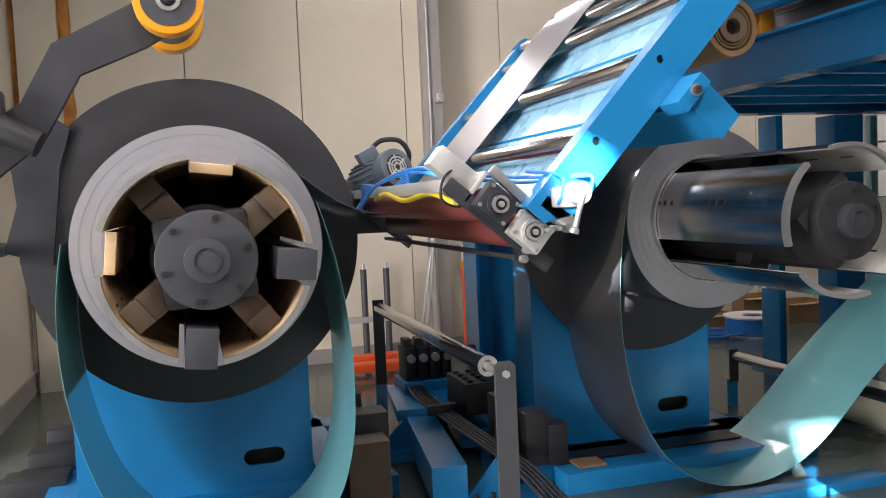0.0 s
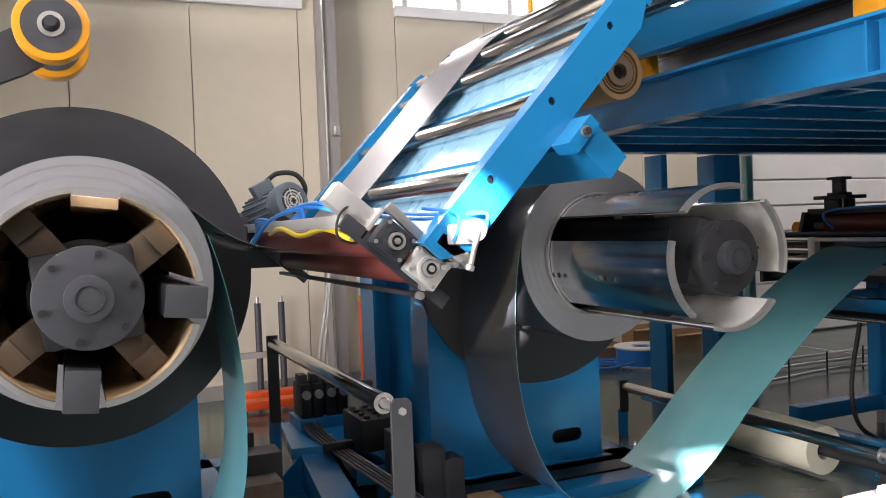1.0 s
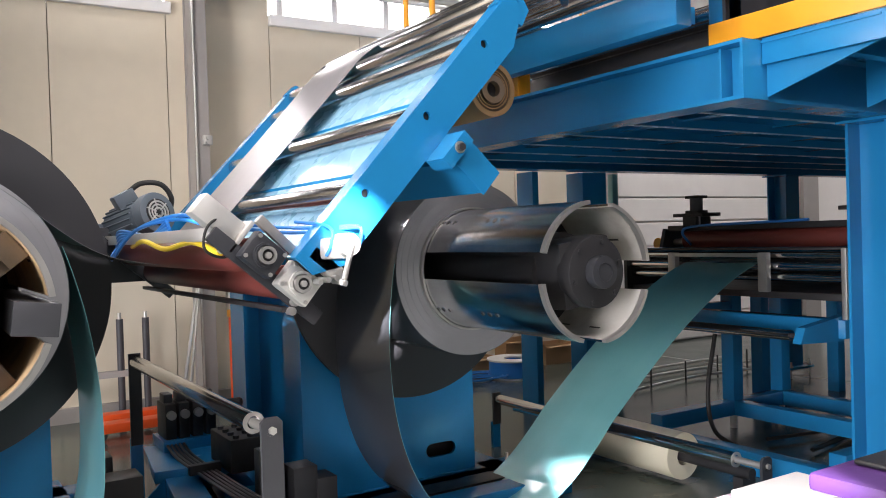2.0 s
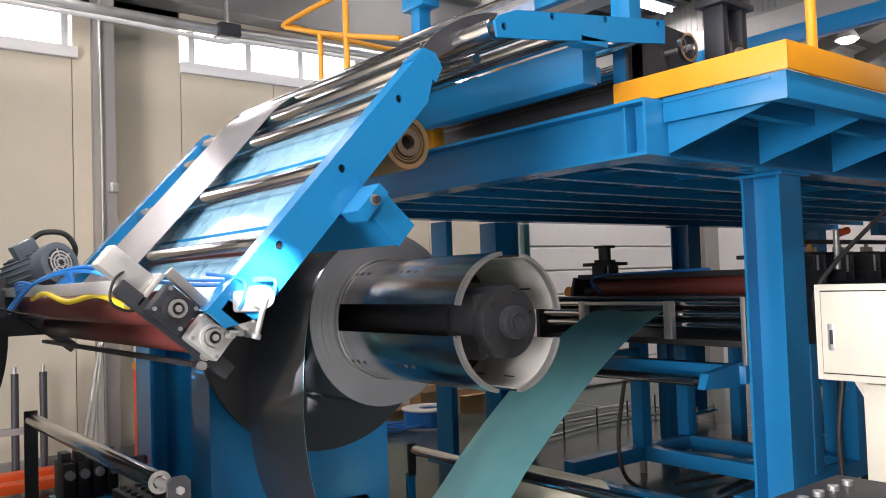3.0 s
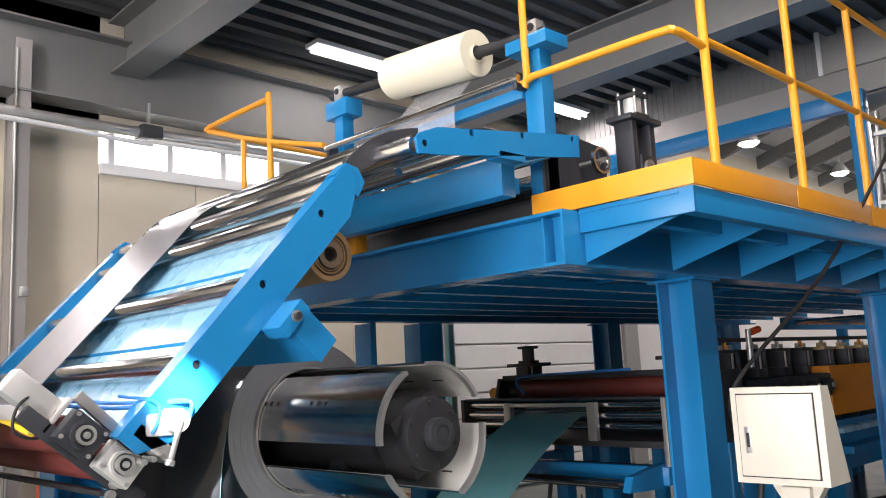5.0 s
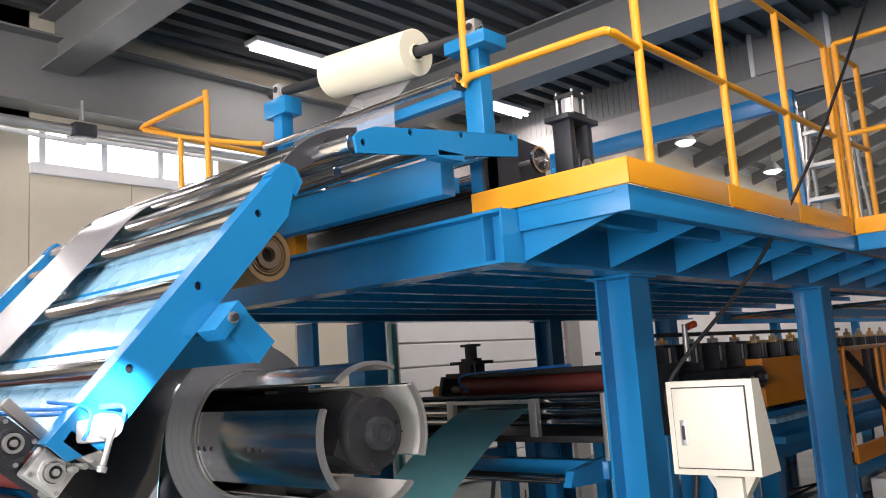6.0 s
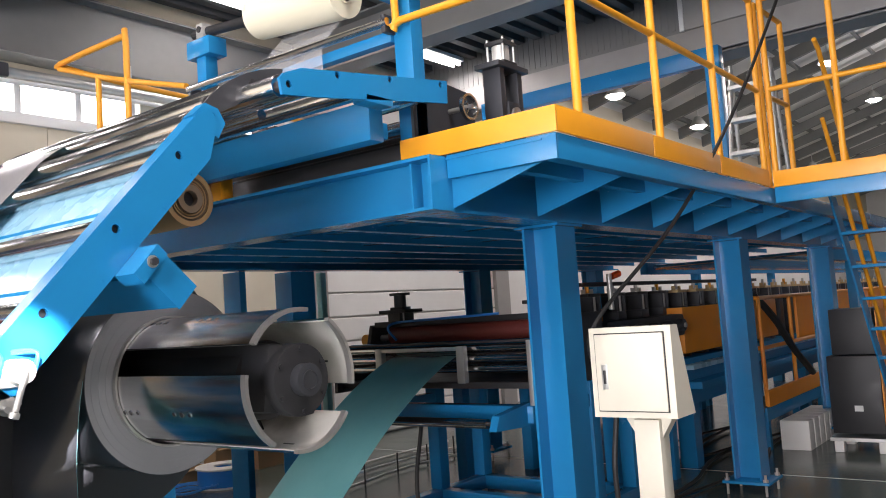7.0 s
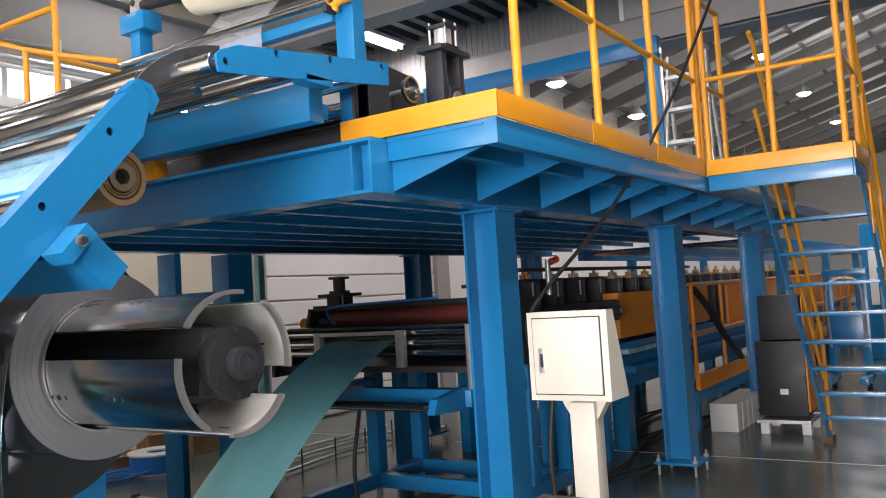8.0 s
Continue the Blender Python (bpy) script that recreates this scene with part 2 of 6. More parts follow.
def sheet(bm, line, y0, y1, thick=0.0016, across=6, wave=0.0):
    """A metal strip that follows a line in XZ, from y0 to y1; its left side (seen along the line) has material 0, the other 1."""
    def row(off):
        rows = []
        for i, p in enumerate(line):
            d = (line[min(i + 1, len(line) - 1)] - line[max(i - 1, 0)]).normalized()
            nrm = Vector((-d.y, d.x))
            q = p + nrm * off
            rows.append([bm.verts.new((q.x, y0 + (y1 - y0) * k / across, q.y + wave * noise.noise((p.x * 2, k * 0.6, p.y * 2)))) for k in range(across + 1)])
        return rows
    A, B = row(thick / 2), row(-thick / 2)
    for i in range(len(line) - 1):
        for k in range(across):
            bm.faces.new((A[i][k], A[i][k + 1], A[i + 1][k + 1], A[i + 1][k])).material_index = 0
            bm.faces.new((B[i][k], B[i + 1][k], B[i + 1][k + 1], B[i][k + 1])).material_index = 1
        for k in (0, across):
            bm.faces.new((A[i][k], A[i + 1][k], B[i + 1][k], B[i][k])).material_index = 0
    for i in (0, len(line) - 1):
        for k in range(across):
            bm.faces.new((A[i][k], A[i][k + 1], B[i][k + 1], B[i][k])).material_index = 0
    return bm


def B():
    return bmesh.new()


# ---- the hall ----
WY, WX = 7.3, -1.35
floor_bm = box(B(), -30, 45, -6.15, 7.6, -0.25, 0.0)
single("floor", floor_bm, green_floor, "worn grey-green painted concrete factory floor", "floor", "structure")

# north wall: cream sandwich panels with high window openings
def wall_north():
    root = thing("wall_north", 6, WY, label="cream sandwich-panel factory wall with high strip windows", category="wall", kind="structure")
    xs = [-1.35, -0.05, 0.91, 1.84, 2.77, 3.7, 4.63, 5.56, 6.5]
    for a, b in zip(xs[:-1], xs[1:]):
        part("wall_panel", box(B(), a + 0.004, b - 0.004, WY, WY + 0.12, 0.0, 3.4), wall_cream, root, smooth=False)
    part("wall_panel", box(B(), 1.845, 2.766, WY, WY + 0.12, 3.4, 5.2), wall_cream, root, smooth=False)
    part("wall_panel", box(B(), -1.5, -0.3, WY, WY + 0.12, 3.4, 3.86), wall_cream, root, smooth=False)
    part("wall_panel", box(B(), 4.65, 5.1, WY, WY + 0.12, 3.4, 3.86), wall_cream, root, smooth=False)
    part("upper_wall", box(B(), -1.5, 40, WY, WY + 0.12, 3.86, 5.4), wall_cream, root, smooth=False)
    part("backing", box(B(), -1.5, 6.5, WY + 0.121, WY + 0.16, 0.0, 3.38), pillar_grey, root, smooth=False)
    part("upper_wall", box(B(), 6.98, 40, WY, WY + 0.12, 3.4, 3.86), wall_cream, root, smooth=False)
    # behind the line: white roller gate and plain panels
    for i in range(11):
        part("gate_slat", box(B(), 7.0, 10.6, WY - 0.06, WY - 0.01, 0.02 + i * 0.3, 0.305 + i * 0.3, 0.012), white_panel, root, smooth=False)
    part("gate_jamb", box(B(), 6.72, 7.0, WY - 0.12, WY, 0, 3.4), pillar_grey, root, smooth=False)
    part("gate_jamb", box(B(), 10.6, 10.95, WY - 0.12, WY, 0, 3.4), pillar_grey, root, smooth=False)
    part("wall_panel", box(B(), 6.5, 40, WY, WY + 0.12, 0, 3.4), white_panel, root, smooth=False)
    return root


wall_north()


def strip_window(name, x0, n, w):
    root = thing(name, x0, WY, 3.4, label="bright strip window with white plastic frame", category="window", kind="structure")
    x1 = x0 + n * w
    part("window_sill", box(B(), x0 - 0.1, x1 + 0.1, WY - 0.05, WY + 0.05, 3.4, 3.5, 0.008), frame_white, root)
    part("window_frame", box(B(), x0 - 0.1, x1 + 0.1, WY - 0.03, WY + 0.05, 3.82, 3.87, 0.006), frame_white, root)
    for i in range(n + 1):
        part("mullion", box(B(), x0 + i * w - 0.03, x0 + i * w + 0.03, WY - 0.03, WY + 0.05, 3.5, 3.82, 0.006), frame_white, root)
    for i in range(n):
        part("pane", box(B(), x0 + i * w + 0.03, x0 + i * w + w - 0.03, WY + 0.0, WY + 0.012, 3.5, 3.82), glass, root).visible_shadow = False


glass = bpy.data.materials.new("window_glass")
glass.use_nodes = True
gb = glass.node_tree.nodes["Principled BSDF"]
gb.inputs["Transmission Weight"].default_value, gb.inputs["Roughness"].default_value, gb.inputs["IOR"].default_value = 1.0, 0.02, 1.05
single("backdrop", box(B(), -6, 14, 10.0, 10.05, 2.0, 9.0), glow("overcast_sky", (1.0, 1.0, 1.0), 2.0), "bright overcast sky outside the windows", "sky", "structure")
strip_window("window_1", 2.87, 3, 0.56)
strip_window("window_2", -0.2, 3, 0.66)
strip_window("window_3", 5.2, 3, 0.56)

def wall_west():
    root = thing("wall_west", WX, 6, label="cream panel corner wall with unseen walls added round the gate openings", category="wall", kind="structure")
    part("wall_panel", box(B(), WX - 0.15, WX, 5.2, 7.3, 0.16, 5.4), wall_cream, root, smooth=False)
    # unseen walls added out to x -8.3; gaps between them let daylight in
    part("wall_panel", box(B(), -8.3, WX - 0.15, 5.2, 5.35, 0.0, 5.4), wall_cream, root, smooth=False)
    part("wall_panel", box(B(), -8.45, -8.3, -6.0, 5.35, 4.4, 5.4), wall_cream, root, smooth=False)
    part("wall_panel", box(B(), -8.45, -8.3, -6.0, -3.1, 0.0, 4.4), wall_cream, root, smooth=False)
    part("wall_panel", box(B(), -8.45, -8.3, -3.1, 1.1, 3.3, 4.4), wall_cream, root, smooth=False)
    part("wall_panel", box(B(), -8.45, -8.3, 1.1, 2.55, 0.0, 4.4), wall_cream, root, smooth=False)
    part("base_channel", box(B(), WX - 0.15, WX + 0.02, 5.2, 7.28, 0.0, 0.16), pillar_grey, root, smooth=False)


wall_west()
# openings cut in unseen wall_south to shape sun patches: x0, x1, z0, z1
SLOTS = [(-3.63, -3.56, 3.72, 4.0), (-3.3, -2.0, 2.0, 2.94), (-2.72, -2.44, 2.99, 3.34)]
NOTCH = [(-4.35, 4.36), (-3.84, 4.34), (-3.76, 4.07), (-3.56, 4.05), (-3.56, 4.2), (-3.75, 4.3), (-4.35, 4.46)]
south = slab(B(), [(-8.45, 0), (45, 0), (45, 5.4), (-8.45, 5.4)], 0.15, [*[[(a, c), (b, c), (b, d), (a, d)] for a, b, c, d in SLOTS], NOTCH], m=pose(0, -6.15, 0))
single("wall_south", south, south_dark, "unseen dark wall added with slots cut to shape the sun patches", "wall", "structure", smooth=False)
single("wall_east", box(B(), 40, 40.15, -9, 7.3, 0, 9), white_panel, "white panel wall at the hall's far end", "wall", "structure", smooth=False)

# roof of the near bay: ribbed deck; far bay: pale sloped sheets
deck = box(B(), -8.5, 9.2, -6.1, 7.4, 4.9, 4.98)
for i in range(53):
    y = -5.95 + i * 0.25
    box(deck, -8.5, 9.2, y, y + 0.1, 4.82, 4.9)
single("ceiling", deck, deck_grey, "dark ribbed steel roof deck", "ceiling", "structure", smooth=False)


def i_section(w, h, f, t):
    a, b = w / 2, t / 2
    return [(-a, 0), (a, 0), (a, f), (b, f), (b, h - f), (a, h - f), (a, h), (-a, h), (-a, h - f), (-b, h - f), (-b, f), (-a, f)]


def i_beam(bm, x0, x1, y0, y1, z0, z1, f=0.014):
    """An I-section along its longer side."""
    if x1 - x0 > y1 - y0:
        return slab(bm, i_section(y1 - y0, z1 - z0, f, 0.01), x1 - x0, m=pose(x0, (y0 + y1) / 2, z0, 0, 0, -90))
    return slab(bm, i_section(x1 - x0, z1 - z0, f, 0.01), y1 - y0, m=pose((x0 + x1) / 2, y0, z0))


def girder(name, x0, x1, y0, y1, z0, z1, mat, label):
    return single(name, i_beam(B(), x0, x1, y0, y1, z0, z1, 0.02), mat, label, "girder", "structure", smooth=False)


girder("roof_girder", 2.8, 3.1, -6, 7.2, 4.3, 4.82, girder_grey, "grey painted steel roof girder")
girder("roof_girder", 6.5, 6.8, -6, 7.2, 4.3, 4.82, girder_grey, "grey painted steel roof girder")
girder("eaves_girder", -1.3, 9.0, 7.0, 7.28, 3.95, 4.6, girder_grey, "grey steel eaves girder above the windows")
girder("bay_header", 8.9, 9.3, -6, 7.2, 4.1, 5.4, girder_grey, "deep grey header between the two bays")
clad = thing("header_cladding", 8.85, 0.0, 4.5, label="ribbed pale grey sheet cladding on the header between the bays", category="cladding", kind="structure")
part("sheet", box(B(), 8.86, 8.88, -6.0, 7.0, 4.22, 5.38), girder_grey, clad, smooth=False)
ribs = B()
for i in range(160):
    box(ribs, 8.852, 8.86, -5.95 + i * 0.08, -5.915 + i * 0.08, 4.45, 5.36)
part("rib", ribs, girder_grey, clad, "fine upright ribs", smooth=False)
part("bottom_rail", box(B(), 8.82, 8.86, -6.0, 7.0, 4.12, 4.4, 0.006), pillar_grey, clad, "paler bottom rail")
for y in (2.84,):
    fp = part("framed_panel", box(B(), 8.83, 8.85, y - 0.38, y + 0.38, 4.42, 4.98, 0.004), pillar_grey, clad, "pale framed panel")
    for a in ((y - 0.43, y - 0.38), (y + 0.38, y + 0.43)):
        part("panel_frame", box(B(), 8.81, 8.85, *a, 4.41, 5.0, 0.004), white_panel, fp)
far_roof, far_frame = B(), B()
EAVE, RIDGE = 5.3, 7.6
SLOPE = math.atan2(RIDGE - EAVE, 8.2)
RUN = math.hypot(RIDGE - EAVE, 8.2)
for side in (1, -1):
    m = pose(0, -0.85 + side * 8.2, EAVE, 0, 0, 0) @ Matrix.Rotation(-side * SLOPE, 4, "X")
    y0, y1 = (-RUN, 0.3) if side > 0 else (-0.3, RUN)
    box(far_roof, 9.3, 40, y0, y1, 0.25, 0.33, m=m)
    for i in range(20):
        box(far_frame, 9.9 + i * 1.5, 10.0 + i * 1.5, y0, y1, -0.08, 0.16, m=m)
    for i in range(7):
        q = -side * (0.4 + i * 1.3)
        box(far_frame, 9.3, 40, q - 0.03, q + 0.03, 0.14, 0.25, m=m)
single("roof_frame", far_frame, girder_grey, "grey rafters and purlins under the far bay roof", "roof frame", "structure", smooth=False)
single("ceiling_far", far_roof, white_panel, "pale sheet roof with purlins over the far bay", "ceiling", "structure", smooth=False)
far_bay = box(B(), 9.3, 40, 7.3, 7.42, 5.4, 5.8)
box(far_bay, 9.3, 40, -9.15, -9.0, 5.4, 5.8)
box(far_bay, 9.1, 9.2, -9.1, 7.4, 5.4, 8.1)
single("wall_clerestory", far_bay, white_panel, "white upper wall of the far bay", "wall", "structure", smooth=False)


# ---- decoilers ----
AXIS = 1.262


def arc_poly(r0, r1, a0, a1, n=14):
    o = [(r1 * math.cos(radians(a0 + (a1 - a0) * i / n)), r1 * math.sin(radians(a0 + (a1 - a0) * i / n))) for i in range(n + 1)]
    return o + [(r0 * math.cos(radians(a1 - (a1 - a0) * i / n)), r0 * math.sin(radians(a1 - (a1 - a0) * i / n))) for i in range(n + 1)]


def mandrel(parent, radius, inside, start, label, bars):
    """The expanding drum; local origin on its axis at the hub's face, y runs back."""
    at = pose(0, 0, AXIS, 0, -start, 0)
    core = B()
    box(core, -0.13, 0.13, 0.05, 1.5, -0.13, 0.13, 0.02)
    cyl(core, (0, 0.2, 0), (0, 1.5, 0), 0.155, 40)
    core_ob = part("mandrel", core, black, parent, label, local=True, at=at)
    hub = B()
    cyl(hub, (0, 0.0, 0), (0, 0.07, 0), 0.138, 48, bev=0.006)
    part("hub_plate", hub, hub_grey if bars else black, core_ob, "dark grey bolted hub plate", local=True)
    boss = B()
    cyl(boss, (0, -0.045, 0), (0, 0.0, 0), 0.062, 36, bev=0.005)
    ring(boss, (0, -0.049, 0), (0, -0.045, 0), 0.034, 0.037, 32)
    part("shaft_boss", boss, hub_grey if bars else dark_steel, core_ob, local=True)
    for k in range(6):
        u = radians(60 * k + 10)
        b = B()
        cyl(b, (0.118 * math.cos(u), -0.008, 0.118 * math.sin(u)), (0.118 * math.cos(u), 0, 0.118 * math.sin(u)), 0.0095, 12)
        cyl(b, (0.118 * math.cos(u), -0.0085, 0.118 * math.sin(u)), (0.118 * math.cos(u), -0.008, 0.118 * math.sin(u)), 0.005, 6)
        part("bolt", b, black, core_ob, local=True)
    for k in range(4):
        a0 = 90 * k
        thick = 0.013
        shell = B()
        slab(shell, arc_poly(radius - 0.008, radius, a0, a0 + 65), 1.42, m=pose(0, -0.005, 0))
        # drilled rows of holes show as recessed plugs
        for yy, aa in ((0.36, 22), (0.41, 22), (0.46, 22), (0.71, 22), (0.76, 22), (0.805, 22)):
            u = radians(a0 + aa + 10)
            d = Vector((math.cos(u), 0, math.sin(u)))
            ring(shell, d * (radius - 0.004) + Vector((0, yy, 0)), d * (radius + 0.0015) + Vector((0, yy, 0)), 0.009, 0.0135, 14)
        seg = part("segment", shell, steel, core_ob, "polished steel expanding segment", local=True)
        for yy, aa in ((0.36, 22), (0.41, 22), (0.46, 22), (0.71, 22), (0.76, 22), (0.805, 22)):
            u = radians(a0 + aa + 10)
            d = Vector((math.cos(u), 0, math.sin(u)))
            plug = cyl(B(), d * (radius - 0.004) + Vector((0, yy, 0)), d * (radius + 0.0022) + Vector((0, yy, 0)), 0.0115 if yy in (0.41, 0.76) else 0.009, 14)
            part("screw_hole", plug, black, seg, local=True)
        lining = slab(B(), arc_poly(radius - thick, radius - 0.008, a0 + 0.3, a0 + 64.7), 0.97, m=pose(0, 0.02, 0))
        part("lining", lining, inside, seg, "worn inner face of the segment", local=True)
        edge = slab(B(), arc_poly(radius - 0.0135, radius + 0.0015, a0 - 0.2, a0 + 65.2), 0.026, m=pose(0, -0.008, 0))
        part("rim_band", edge, raw_steel, seg, "bright worn rim band", local=True)
        for yy in (0.12, 0.3):
            u0 = radians(a0 + 20)
            mk = box(B(), radius - thick - 0.001, radius - thick + 0.002, yy, yy + 0.06, -0.004, 0.004, m=Matrix.Rotation(-u0, 4, "Y"))
            part("slot", mk, black, seg, local=True)
        # wedge block between the core and the segment
        u = radians(a0 + 32)
        m = Matrix.Rotation(-u, 4, "Y")
        wedge = B()
        wy = 0.08 if bars else 0.4
        box(wedge, 0.12, radius - 0.05, wy + 0.02, wy + 0.12, -0.044, 0.044, 0.006, m=m)
        box(wedge, radius - 0.075, radius - 0.016, wy, wy + 0.17, -0.042, 0.042, 0.004, m=m)
        part("wedge_block", wedge, (block_pale if k % 2 == 0 else rust_block) if bars else black, core_ob, "oily worn wedge block", local=True)
        if bars:
            u = radians(a0 - 12.5)
            m = Matrix.Rotation(-u, 4, "Y")
            if k in (0, 3):
                key = box(B(), radius - 0.1, radius + 0.012, 0.0, 1.0, -0.044, 0.044, 0.003, m=m)
                part("guide_bar", key, hub_grey, core_ob, "grey guide bar between two segments", local=True)
            else:
                key = box(B(), radius - 0.05, radius - 0.02, 0.1, 1.0, -0.06, 0.06, 0.003, m=m)
                part("guide_bar", key, inside, core_ob, "oiled guide bar between two segments", local=True)
    if not bars:
        lip = ring(B(), (0, 0.815, 0), (0, 0.838, 0), radius + 0.002, radius + 0.011, 72)
        part("end_ring", lip, raw_steel, core_ob, "thin bare steel ring at the coil's face", local=True)
    return core_ob


def decoiler(x, y, rz, radius, inside, start, label, bars, disc=0.68):
    root = thing("decoiler", x, y, 0, rz, label, "decoiler", group="decoilers of the line")
    f = [(-0.57, 0.1), (0.465, 0.1), (0.465, 1.3), (0.33, 1.72), (-0.42, 1.72), (-0.57, 1.3)]
    part("front_plate", slab(B(), f, 0.02, [stadium(0.145, 0.335, 0.2, 0.275)], m=pose(0, 1.55, 0)), blue, root, "blue welded front plate with a lifting slot", local=True, smooth=False)
    part("rear_plate", slab(B(), f, 0.02, m=pose(0, 2.62, 0)), blue, root, local=True, smooth=False)
    part("side_plate", box(B(), 0.445, 0.464, 1.571, 2.619, 0.1, 1.3), blue, root, local=True, smooth=False)
    for a, b in ((1.571, 1.78), (2.4, 2.619)):
        part("side_stile", box(B(), -0.569, -0.55, a, b, 0.1, 1.3), blue, root, local=True, smooth=False)
    part("side_lintel", box(B(), -0.569, -0.55, 1.781, 2.399, 1.15, 1.3), blue, root, local=True, smooth=False)
    part("top_plate", box(B(), -0.42, 0.33, 1.571, 2.619, 1.7, 1.719), blue, root, local=True, smooth=False)
    part("inner_web", box(B(), -0.4, -0.38, 1.571, 2.619, 0.1, 1.699), blue, root, local=True, smooth=False)
    inner = box(B(), -0.3, 0.42, 1.66, 2.5, 0.1, 0.6)
    part("gear_housing", inner, black, root, local=True)
    skid = B()
    for a, b in ((1.42, 1.62), (2.45, 2.65)):
        box(skid, -0.85, 0.85, a, b, 0.0, 0.1, 0.004)
    box(skid, -0.75, -0.57, 1.3, 2.8, 0.0, 0.1, 0.004)
    box(skid, 0.5, 0.66, 1.3, 2.8, 0.0, 0.1, 0.004)
    part("skid_frame", skid, blue, root, "blue welded floor frame", local=True)
    for sx in (-0.66, 0.58):
        for sy in (1.4, 2.6):
            b = B()
            cyl(b, (sx, sy, 0.1), (sx, sy, 0.14), 0.016, 6)
            cyl(b, (sx, sy, 0.14), (sx, sy, 0.19), 0.009, 10)
            part("anchor_bolt", b, galv, root, local=True)
    d = B()
    ring(d, (0, 1.4, AXIS), (0, 1.43, AXIS), 0.16, disc, 96)
    part("back_disc", d, disc_paint, root, "charcoal back disc behind the coil", local=True)
    bear = B()
    cyl(bear, (0, 1.43, AXIS), (0, 1.56, AXIS), 0.24, 40)
    part("bearing", bear, black, root, local=True)
    drum = mandrel(root, radius, inside, start, "four-segment expanding mandrel", bars)
    return root, drum


def coil(x, y, rz, r0, r1, label):
    bm = B()
    n = 96
    prof = [(r0, 0.55), (r0, 0.0)]
    for k in range(40):
        r = r0 + (r1 - r0) * (k + 1) / 40
        prof.append((r, 0.00012 * random.random()))
    prof += [(r1, 0.55)]
    rows = [[bm.verts.new((r * math.cos(2 * math.pi * i / n), y, r * math.sin(2 * math.pi * i / n))) for r, y in prof] for i in range(n)]
    for i in range(n):
        p, q = rows[i], rows[(i + 1) % n]
        for k in range(len(prof)):
            bm.faces.new((p[k], p[(k + 1) % len(prof)], q[(k + 1) % len(prof)], q[k]))
    ob = tagged(part("steel_coil", bm, coil_side), label, "coil", "coils on the decoilers")
    ob.matrix_basis = pose(x, y, AXIS, 0, 0, rz)
    part("inner_wrap", ring(B(), (0, -0.002, 0), (0, 0.548, 0), r0 + 0.001, r0 + 0.006, 96), raw_steel, ob, "bright innermost wrap of the coil", local=True)
    part("outer_wrap", ring(B(), (0, 0.001, 0), (0, 0.549, 0), r1 + 0.0005, r1 + 0.002, 96), dark_strip, ob, "charcoal outer wrap of the coil", local=True)
    for f in (0.3, 0.55, 0.8):
        r = r0 + (r1 - r0) * f
        part("proud_wrap", ring(B(), (0, -0.0012, 0), (0, 0.004, 0), r, r + 0.0012, 96), coil_side, ob, local=True)
    return ob


D1X, D2X, DY, TURN1 = 0.0, 2.155, 2.35, 0.9
left_machine, left_drum = decoiler(D1X, DY, TURN1, 0.29, tan_steel, 6, "blue decoiler at rest with a nearly used coil", True, 0.705)
right_machine, right_drum = decoiler(D2X, DY, 0.0, 0.272, pale_inside, 131, "blue decoiler turning with a coil on its long mandrel", False)
CY = 3.19
sh = math.tan(radians(TURN1)) * (CY - DY)
left_coil = coil(D1X - sh, CY, TURN1, 0.292, 0.45, "grey steel coil wound on the resting mandrel")
right_coil = coil(D2X, CY, 0, 0.274, 0.4, "dark grey steel coil wound on the turning mandrel")

# strips
bm = sheet(B(), bezier([(1.748, 1.3), (1.69, 1.0), (1.69, 0.62), (1.82, 0.36), (1.93, 0.14), (2.1, 0.03), (2.34, 0.03), (2.6, 0.03), (2.76, 0.16), (3.0, 0.41),
                        (3.4, 0.76), (3.85, 1.1), (4.26, 1.205), (4.4, 1.22), (4.6, 1.22), (4.9, 1.22)]), CY, CY + 0.55, across=10, wave=0.004)
single("steel_strip", bm, [teal, dark_strip], "teal-coated steel strip hanging in a free loop to the leveller", "steel strip", group="strips of the line")
bm = sheet(B(), bezier([(-0.49, 1.3), (-0.55, 1.0), (-0.53, 0.7), (-0.42, 0.4), (-0.3, 0.1), (-0.1, 0.03), (0.1, 0.03), (0.35, 0.03), (0.5, 0.2), (0.53, 0.55), (0.55, 0.9), (0.5, 1.2),
                        (0.42, 1.42)]), CY, CY + 0.55, across=8)
single("steel_strip", bm, [teal, dark_strip], "loose outer wrap of the coil hanging in a loop", "steel strip", group="strips of the line")
bm = sheet(B(), bezier([(0.2, 1.645), (0.34, 1.56), (0.46, 1.40), (0.62, 1.365), (0.72, 1.345), (0.76, 1.335), (0.84, 1.335), (0.9, 1.335), (0.93, 1.43), (0.977, 1.483), (1.2, 1.725), (1.4, 1.94), (1.592, 2.163),
                        (1.66, 2.235), (1.76, 2.29), (1.85, 2.32), (2.05, 2.385), (2.4, 2.42), (3.1, 2.45)]), CY, CY + 0.55, across=6)
single("steel_strip", bm, [grey_strip, teal], "grey primed steel strip climbing over the roller table", "steel strip", group="strips of the line")

# ---- roller table ----
DX, DZ = 0.678, 0.735
H3 = (1.086, 1.545)


def along(s, n=0.0):
    """A point of the table's slope: s metres up from the lowest roller hole, n metres below its line."""
    return H3[0] + DX * s + DZ * n, H3[1] + DZ * s - DX * n


NEAR, FAR = 2.15, 3.95


